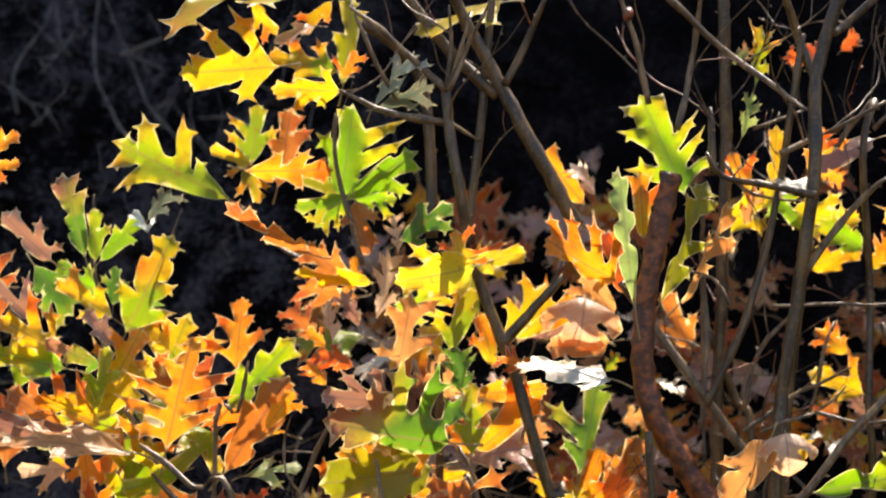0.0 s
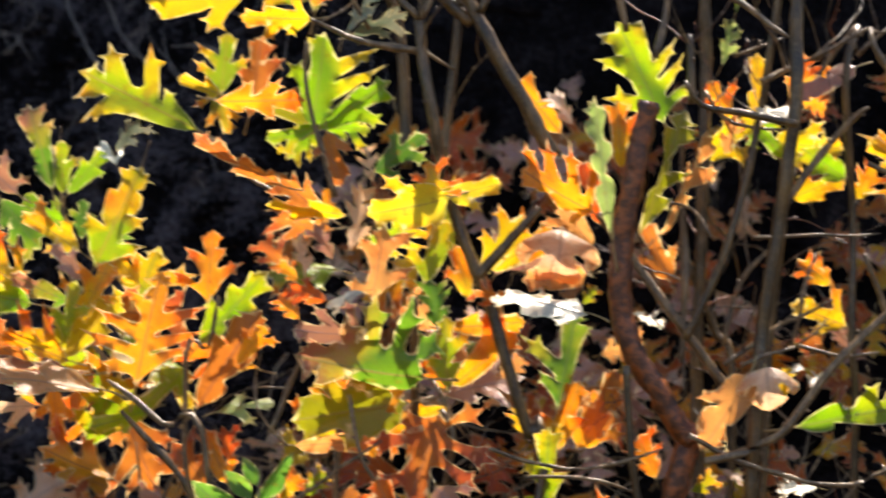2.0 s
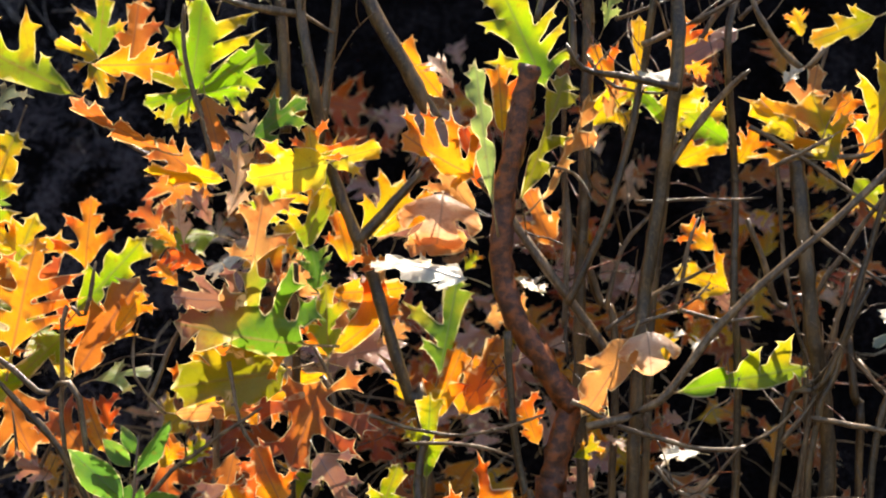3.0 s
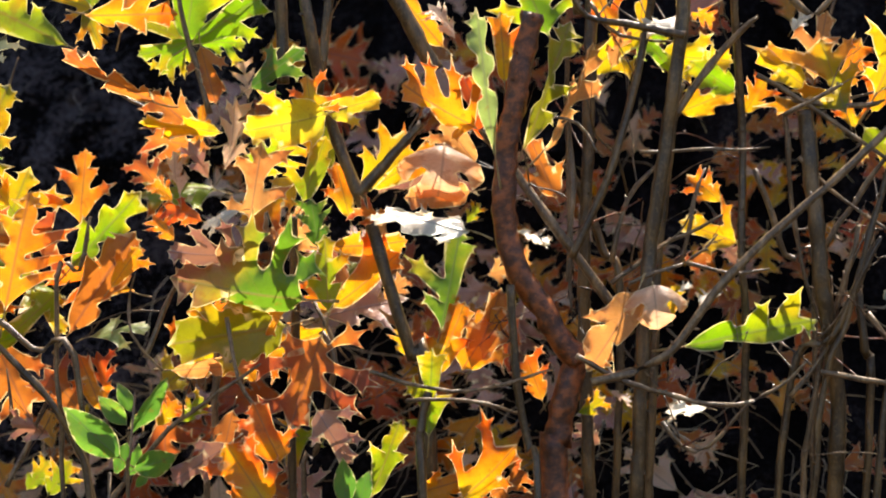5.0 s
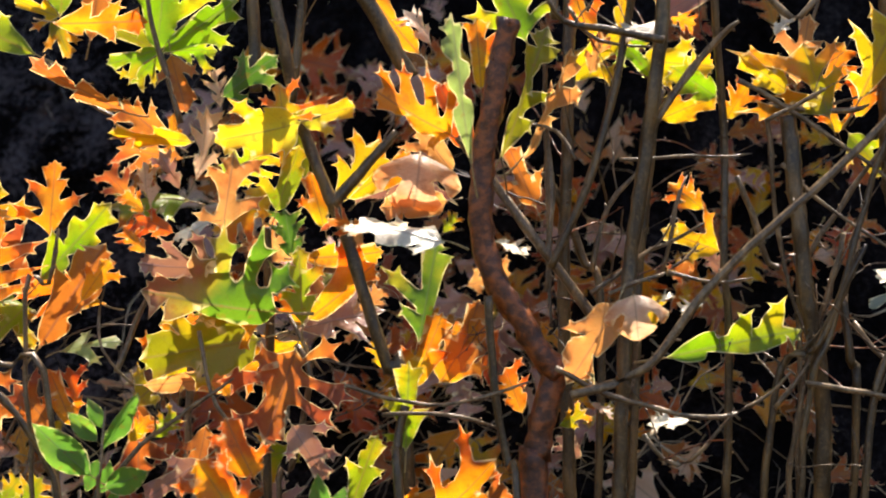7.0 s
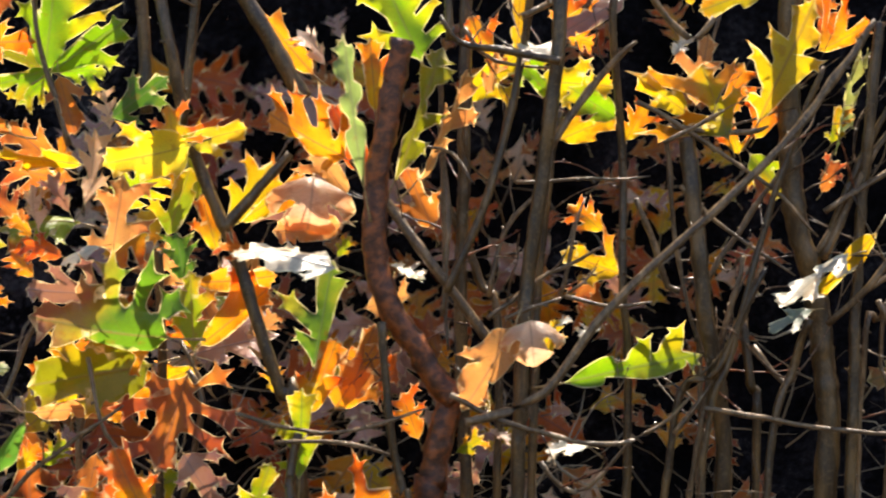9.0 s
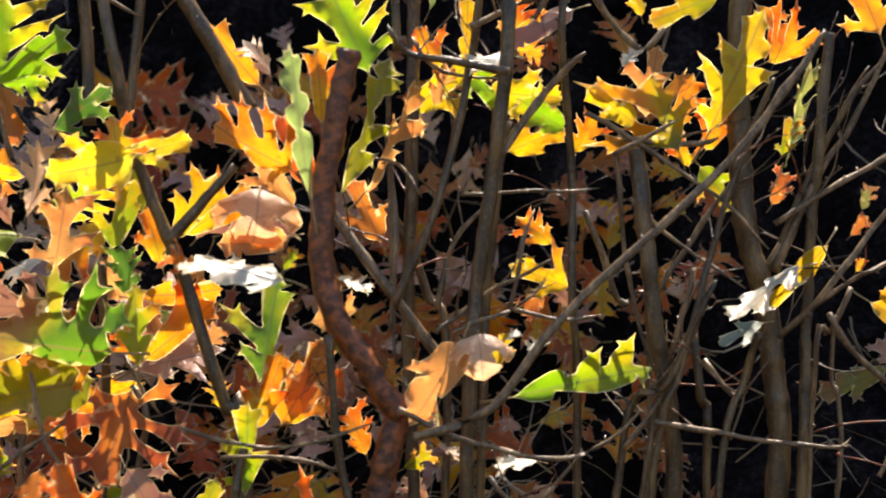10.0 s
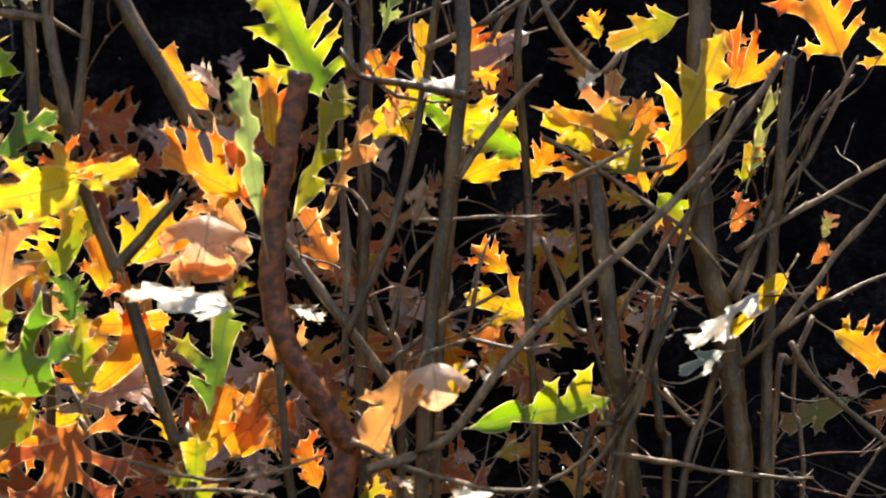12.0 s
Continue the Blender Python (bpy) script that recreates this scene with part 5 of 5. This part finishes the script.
leaf(right_shrub, "yor", (0.667, 2.830, 1.388), (0.726, 2.830, 1.416), 10, neck=0.2, lobes=((-0.84, 0.59), (-0.70, 0.82), (0.14, 0.61),))
leaf(right_shrub, "org", (0.662, 2.860, 1.448), (0.697, 2.860, 1.402), -10, neck=0.2)
leaf(right_shrub, "oli", (0.622, 2.850, 1.458), (0.547, 2.850, 1.430), -10, neck=0.2, lobes=((0.24, 0.58), (-0.17, 0.42), (0.27, 0.33),))
leaf(right_shrub, "yor", (0.545, 2.880, 1.438), (0.537, 2.880, 1.470), neck=0.26)
leaf(right_shrub, "org", (0.776, 2.800, 1.414), (0.743, 2.800, 1.494), -6, neck=0.26, lobes=((-0.51, 0.90), (-0.37, 0.26), (0.41, 0.38), (0.45, 0.68),))
leaf(right_shrub, "yor", (0.847, 2.820, 1.405), (0.812, 2.820, 1.444), -6, neck=0.26, lobes=((-0.57, 0.62), (0.11, 0.79),))
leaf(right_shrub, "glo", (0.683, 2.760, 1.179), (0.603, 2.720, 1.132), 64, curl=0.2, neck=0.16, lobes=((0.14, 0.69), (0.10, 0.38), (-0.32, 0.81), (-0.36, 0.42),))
leaf(right_shrub, "yor", (0.720, 2.800, 1.201), (0.657, 2.800, 1.136), -30, neck=0.2, lobes=((0.11, 0.53), (-0.16, 0.39),))
leaf(right_shrub, "gry", (0.648, 2.770, 1.124), (0.603, 2.770, 1.102), 50, neck=0.24, lobes=((0.24, 0.49), (-0.48, 0.61),))
leaf(right_shrub, "yor", (0.766, 2.800, 1.141), (0.838, 2.800, 1.096), 6, curl=0.3, neck=0.2, lobes=((-0.24, 0.05), (-0.34, 0.23), (-0.38, 0.43), (0.19, 0.70),))
leaf(right_shrub, "brn", (0.880, 2.970, 1.059), (0.845, 2.970, 1.040), -6, neck=0.26)
leaf(right_shrub, "pnk", (0.839, 2.980, 1.059), (0.819, 2.980, 1.090), neck=0.26)
leaf(right_shrub, "dim", (0.832, 2.980, 1.056), (0.752, 2.980, 1.029), -10, neck=0.2, lobes=((0.19, 0.46), (0.18, 0.68), (-0.25, 0.55),))
leaf(right_shrub, "lim", (0.399, 2.800, 1.052), (0.540, 2.800, 1.080), 4, curl=0.1, neck=0.13, lobes=((-0.12, 0.35), (-0.21, 0.64), (-0.24, 0.89), (0.04, 0.28), (0.04, 0.87),), bend=0.1)
leaf(right_shrub, "yor", (0.373, 2.800, 1.074), (0.393, 2.800, 1.117), 6, neck=0.3, lobes=((-0.29, 0.59), (0.30, 0.72),))
leaf(right_shrub, "glo", (0.389, 2.800, 1.110), (0.406, 2.800, 1.118), -55, neck=0.26)
leaf(right_shrub, "yor", (0.474, 2.930, 1.154), (0.409, 2.930, 1.179), neck=0.24, lobes=((0.55, 0.48), (-0.33, 0.48), (0.24, 0.78),))
leaf(right_shrub, "yor", (0.457, 2.940, 1.200), (0.419, 2.940, 1.230), neck=0.24)
leaf(right_shrub, "ylg", (0.615, 2.930, 1.281), (0.654, 2.930, 1.233), neck=0.3, lobes=((0.41, 0.42), (-0.32, 0.52),))
leaf(right_shrub, "pgr", (0.684, 2.840, 1.280), (0.713, 2.840, 1.392), 66, neck=0.12)
leaf(right_shrub, "ylg", (0.683, 2.840, 1.292), (0.692, 2.840, 1.332), 20, neck=0.24, lobes=((-0.30, 0.22),))
leaf(right_shrub, "brn", (0.686, 2.900, 1.239), (0.705, 2.900, 1.274), 20, neck=0.26)
leaf(right_shrub, "dim", (0.809, 3.000, 1.230), (0.818, 3.000, 1.257), 20, neck=0.24)
leaf(right_shrub, "brn", (0.796, 3.000, 1.202), (0.815, 3.000, 1.224), 20, neck=0.24)
leaf(right_shrub, "yor", (0.776, 2.900, 1.167), (0.785, 2.900, 1.182), 20, neck=0.24)
leaf(right_shrub, "glo", (0.421, 2.790, 0.987), (0.376, 2.790, 0.983), 62, neck=0.26)
leaf(right_shrub, "tan", (0.324, 2.840, 1.001), (0.347, 2.840, 0.989), -58, neck=0.24)
leaf(right_shrub, "glo", (0.437, 2.800, 1.109), (0.412, 2.800, 1.099), 50, neck=0.3)
leaf(right_shrub, "pnk", (0.411, 2.850, 1.015), (0.388, 2.850, 1.021), 10, neck=0.3)
leaf(right_shrub, "yor", (0.472, 2.870, 1.297), (0.496, 2.870, 1.334), 6, neck=0.26)
leaf(right_shrub, "pnk", (0.483, 2.980, 1.126), (0.468, 2.980, 1.151), neck=0.3)
leaf(right_shrub, "brn", (0.455, 3.000, 1.144), (0.431, 3.000, 1.120), neck=0.3)

# the low shrub with oval leaves
branch(oval_shrub, 0.0024, 0.0014, (-0.151, 2.739, 0.300), (-0.181, 2.719, 0.880), (-0.178, 2.710, 0.956), (-0.174, 2.721, 1.018), name="stem")
branch(oval_shrub, 0.0022, 0.0014, (-0.172, 2.735, 0.300), (-0.202, 2.715, 0.881), (-0.188, 2.728, 0.925), (-0.178, 2.726, 0.960), name="stem")
branch(oval_shrub, 0.0019, 0.0014, (0.077, 2.723, 0.300), (0.047, 2.703, 0.874), (0.042, 2.717, 0.907), name="stem")
branch(oval_shrub, 0.0015, 0.0010, (-0.148, 2.772, 1.034), (-0.181, 2.764, 1.072), (-0.184, 2.780, 1.107), (-0.175, 2.758, 1.136))
leaf(oval_shrub, "oval", (-0.191, 2.742, 0.947), (-0.249, 2.742, 1.000), -10, curl=0.2, kind="oval")
leaf(oval_shrub, "oval", (-0.186, 2.760, 0.979), (-0.215, 2.760, 1.009), 8, curl=0.2, kind="oval")
leaf(oval_shrub, "oval", (-0.181, 2.770, 0.991), (-0.196, 2.770, 1.022), 20, curl=0.2, kind="oval")
leaf(oval_shrub, "oval", (-0.182, 2.750, 0.972), (-0.142, 2.750, 1.029), 58, curl=0.3, kind="oval")
leaf(oval_shrub, "oval", (-0.177, 2.740, 0.934), (-0.132, 2.740, 0.950), 12, curl=0.2, kind="oval", size=1.3)
leaf(oval_shrub, "oval", (-0.183, 2.770, 0.976), (-0.167, 2.770, 0.992), 12, curl=0.2, kind="oval")
leaf(oval_shrub, "oval", (-0.186, 2.770, 0.959), (-0.199, 2.770, 0.925), 10, curl=0.2, kind="oval")
leaf(oval_shrub, "oval", (-0.185, 2.780, 0.923), (-0.175, 2.780, 0.957), 30, curl=0.2, kind="oval")
leaf(oval_shrub, "oval", (-0.177, 2.760, 0.914), (-0.163, 2.760, 0.931), 10, curl=0.2, kind="oval")
leaf(oval_shrub, "oval", (0.040, 2.705, 0.900), (0.038, 2.705, 0.951), -22, curl=0.1, kind="oval")
leaf(oval_shrub, "oval", (0.050, 2.711, 0.896), (0.065, 2.711, 0.936), -10, curl=0.1, kind="oval")
leaf(oval_shrub, "oval", (-0.325, 2.904, 1.407), (-0.305, 2.904, 1.382), -31, curl=0.2, kind="oval")



# ---- leaves in the shaded inside of the crowns ----
def inner_leaves(shrub, count, seed, x0, x1, z0, z1, y0, y1, pals, long=0.07):
    """Leaves in the shaded inside of a crown, behind the outer ones, turned every way."""
    rng = random.Random(seed)
    for _ in range(count):
        base = Vector((rng.uniform(x0, x1), rng.uniform(y0, y1), rng.uniform(z0, z1)))
        a = rng.uniform(0, 2 * math.pi)
        way = Vector((math.cos(a), rng.uniform(-0.7, 0.5), 0.25 + math.sin(a))).normalized()
        leaf(shrub, rng.choice(pals), base, base + way * long * rng.uniform(0.8, 1.2), rng.uniform(-60, 60))


GREENISH = ("ylg", "grn", "lim", "yor", "yel", "gor", "org", "brn")
inner_leaves(left_shrub, 11, 1, -0.56, -0.34, 1.06, 1.28, 2.88, 2.97, GREENISH, 0.095)
inner_leaves(left_shrub, 9, 2, -0.42, -0.16, 0.98, 1.14, 2.88, 2.97, GREENISH, 0.095)
inner_leaves(centre_shrub, 10, 4, -0.12, 0.05, 0.92, 1.26, 2.88, 3.0, ("org", "brn", "yor", "ylg", "gor", "oli", "sal", "pnk"), 0.09)
inner_leaves(right_shrub, 3, 6, 0.40, 0.56, 1.08, 1.20, 3.12, 3.24, ("yor", "org", "brn"))
inner_leaves(centre_shrub, 3, 9, -0.10, 0.05, 0.86, 1.16, 2.96, 3.06, ("brn", "red", "org", "brn", "pnk", "tan"))
inner_leaves(centre_shrub, 13, 12, -0.12, 0.30, 1.06, 1.28, 3.02, 3.10, ("brn", "red", "pnk", "brn", "sal", "oli"))


# ---- on the bank: fallen leaves, dead roots, dry grass ----
def fallen_leaf(x, z, pal, long, turn, lift=0.012):
    """A shed leaf lying on the bank."""
    p = on_bank(x, z)
    n = bank_normal(p)
    LEAVES[0] += 1
    rng = random.Random(LEAVES[0] * 7 + 3)
    ob = part("fallen_leaf", leaf_mesh(LEAVES[0], "oak", rng.uniform(-0.3, 0.9), rng.uniform(0, 0.4), 1.0), LEAF[pal], None)
    side = Vector((0, 0, 1)).cross(n).normalized()
    m = Matrix((side, n.cross(side), n)).transposed().to_4x4()
    tip = Matrix.Rotation(radians(turn), 4, "Z") @ Matrix.Rotation(rng.uniform(-0.5, 0.3), 4, "X")
    ob.matrix_basis = Matrix.Translation(p + n * lift) @ m @ tip @ Matrix.Diagonal((long, long, long, 1))
    add_stalk(ob)
    return tagged(ob, FALLEN[pal], "leaf", "fallen leaves on the bank")


FALLEN = {
    "red": "rust red fallen oak leaf on the shaded bank", "org": "orange fallen oak leaf on the shaded bank",
    "brn": "brown fallen oak leaf on the shaded bank", "pnk": "purplish dry fallen oak leaf on the bank",
    "tan": "dry tan fallen oak leaf on the bank", "yor": "yellow-orange fallen oak leaf on the bank",
}
lay = random.Random(21)
for k in range(12):
    fallen_leaf(lay.uniform(-0.05, 0.18), lay.uniform(1.30, 1.40), lay.choice(("red", "red", "red", "org", "pnk")), lay.uniform(0.07, 0.11), lay.uniform(-180, 180), lay.uniform(0.012, 0.05))
for k in range(85):
    x = lay.uniform(-0.55, 0.62)
    top = 1.0 + 0.22 * max(0.0, min(1.0, (x + 0.1) / 0.4))
    fallen_leaf(x, lay.uniform(0.72, top), lay.choice(("red", "org", "brn", "brn", "pnk", "tan", "yor")), lay.uniform(0.05, 0.10), lay.uniform(-180, 180), lay.uniform(0.012, 0.05))

for k in range(26):
    fallen_leaf(lay.uniform(0.15, 0.62), lay.uniform(0.74, 1.10), lay.choice(("red", "org", "brn", "tan", "pnk", "tan", "yor", "pnk")), lay.uniform(0.03, 0.07), lay.uniform(-180, 180), lay.uniform(0.015, 0.06))
for k in range(60):
    fallen_leaf(lay.uniform(0.16, 0.66), lay.uniform(1.05, 1.42), lay.choice(("red", "org", "brn", "brn", "pnk", "tan", "yor", "red")), lay.uniform(0.035, 0.065), lay.uniform(-180, 180), lay.uniform(0.015, 0.06))
for k in range(42):
    fallen_leaf(lay.uniform(-0.16, 0.34), lay.uniform(0.95, 1.30), lay.choice(("red", "org", "brn", "brn", "pnk", "pnk", "tan")), lay.uniform(0.04, 0.08), lay.uniform(-180, 180), lay.uniform(0.015, 0.08))


def dead_root(r, *spots):
    """A bare root hanging on the face of the bank; spots are side and height."""
    bm = bmesh.new()
    rng = random.Random(int(spots[0][0] * 1000))
    pts = [on_bank(x, z) for x, z in spots]
    pts = [p + bank_normal(p) * 0.02 for p in pts]
    home = pts[0].copy()
    tube(bm, [p - home for p in pts], r, r * 0.5, rng, 7)
    ob = part("dead_root", bm, ROOT, None)
    ob.location = home
    return tagged(ob, "bare grey dead root hanging on the dark bank", "root", "roots on the bank")


dead_root(0.0020, (-0.60, 1.50), (-0.61, 1.56), (-0.57, 1.63), (-0.55, 1.72))
dead_root(0.0021, (-0.43, 1.45), (-0.49, 1.54), (-0.50, 1.60), (-0.49, 1.72))
dead_root(0.0019, (-0.37, 1.46), (-0.42, 1.52), (-0.47, 1.62), (-0.50, 1.70))
dead_root(0.0024, (-0.46, 1.58), (-0.42, 1.60), (-0.40, 1.605))
dead_root(0.0026, (-0.25, 1.47), (-0.30, 1.49), (-0.34, 1.49))
tangle = random.Random(12)
for k in range(16):
    x, z = tangle.uniform(-0.58, -0.22), tangle.uniform(1.44, 1.60)
    spots = [(x, z)]
    for _ in range(3):
        x, z = x + tangle.uniform(-0.05, 0.04), z + tangle.uniform(0.01, 0.05)
        spots.append((x, z))
    dead_root(tangle.uniform(0.0007, 0.0016), *spots)
for k in range(18):
    x, z = tangle.uniform(-0.55, 0.0), tangle.uniform(1.22, 1.50)
    spots = [(x, z)]
    for _ in range(3):
        x, z = x + tangle.uniform(-0.025, 0.035), z + tangle.uniform(0.015, 0.045)
        spots.append((x, z))
    dead_root(tangle.uniform(0.0006, 0.0011), *spots)


def clods(count):
    """Lumps of soil and stones that stick out of the bank."""
    rng = random.Random(31)
    ball = bmesh.new()
    bmesh.ops.create_icosphere(ball, subdivisions=2, radius=1.0)
    ball.verts.ensure_lookup_table()
    shape, tris = [q.co.copy() for q in ball.verts], [tuple(q.index for q in f.verts) for f in ball.faces]
    ball.free()
    verts, faces = [], []
    for k in range(count):
        x = rng.uniform(-0.75, 1.1)
        if x > 0.1 and rng.random() < 0.5:
            x = rng.uniform(-0.75, 0.1)
        p = on_bank(x, rng.uniform(0.78, 1.78))
        r = 0.004 + 0.016 * rng.random() ** 2
        off = Vector((rng.uniform(0, 90), rng.uniform(0, 90), 0))
        squash = Vector((rng.uniform(0.7, 1.5), rng.uniform(0.6, 1.0), rng.uniform(0.5, 1.1)))
        first = len(verts)
        for c in shape:
            q = c * r * (1 + 0.55 * noise.noise(c * 1.3 + off) + 0.2 * noise.noise(c * 3.5 + off))
            verts.append((p.x + q.x * squash.x, p.y + q.y * squash.y, p.z + q.z * squash.z))
        faces += [tuple(first + i for i in f) for f in tris]
    mesh = bpy.data.meshes.new("clods")
    mesh.from_pydata(verts, [], faces)
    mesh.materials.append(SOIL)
    tagged(new("clods", mesh), "dark lumps of soil and stones on the bank", "soil", kind="stuff")


clods(700)


def grass_material():
    m, n, l, bsdf = node_material("dry bleached grass")
    geo = n.new("ShaderNodeNewGeometry")
    color = ramp_node(n, l, geo.outputs["Random Per Island"], [(0.0, (0.10, 0.075, 0.05)), (0.6, (0.24, 0.18, 0.11)), (1.0, (0.40, 0.33, 0.22))])
    l.new(color, bsdf.inputs["Base Color"])
    bsdf.inputs["Roughness"].default_value = 0.6
    return m


def dry_grass(count):
    """Dead blades and stalks that lie and hang on the bank."""
    rng = random.Random(8)
    verts, faces = [], []
    for _ in range(count):
        x = rng.uniform(-0.75, 1.15)
        p = on_bank(x, rng.uniform(0.75, 1.0 + 0.35 * rng.random() ** 2))
        n = bank_normal(p)
        way = Vector((rng.uniform(-1, 1), 0, rng.uniform(-1, 0.6)))
        way = (way - n * way.dot(n) + n * rng.uniform(0.0, 0.5)).normalized()
        long, wide = rng.uniform(0.04, 0.16), rng.uniform(0.0006, 0.0016)
        side = way.cross(n).normalized()
        first = len(verts)
        for k in range(5):
            s = k / 4
            q = p + n * 0.006 + way * long * s + n * (0.02 * math.sin(3 * s)) + side * 0.012 * math.sin(4 * s + x * 30)
            w = wide * (1 - 0.8 * s)
            verts += [tuple(q - side * w), tuple(q + side * w), tuple(q + n * w * 1.5)]
        for k in range(4):
            a = first + 3 * k
            faces += [(a, a + 1, a + 4, a + 3), (a + 1, a + 2, a + 5, a + 4), (a + 2, a, a + 3, a + 5)]
    mesh = bpy.data.meshes.new("dry_grass")
    mesh.from_pydata(verts, [], faces)
    mesh.materials.append(grass_material())
    tagged(new("dry_grass", mesh), "dry bleached grass and stalks on the dark bank", "grass", kind="stuff")


dry_grass(420)


def gall(shrub, place, r):
    """A round brown gall on a twig."""
    bm = bmesh.new()
    bmesh.ops.create_icosphere(bm, subdivisions=2, radius=r)
    for q in bm.verts:
        q.co *= 1 + 0.12 * noise.noise(q.co * 300)
        q.co.z *= 1.25
    ob = part("gall", bm, BARK_RED, shrub, "round brown gall")
    ob.location = Vector(place) - shrub.location


gall(right_shrub, (0.192, 2.815, 1.579), 0.0065)
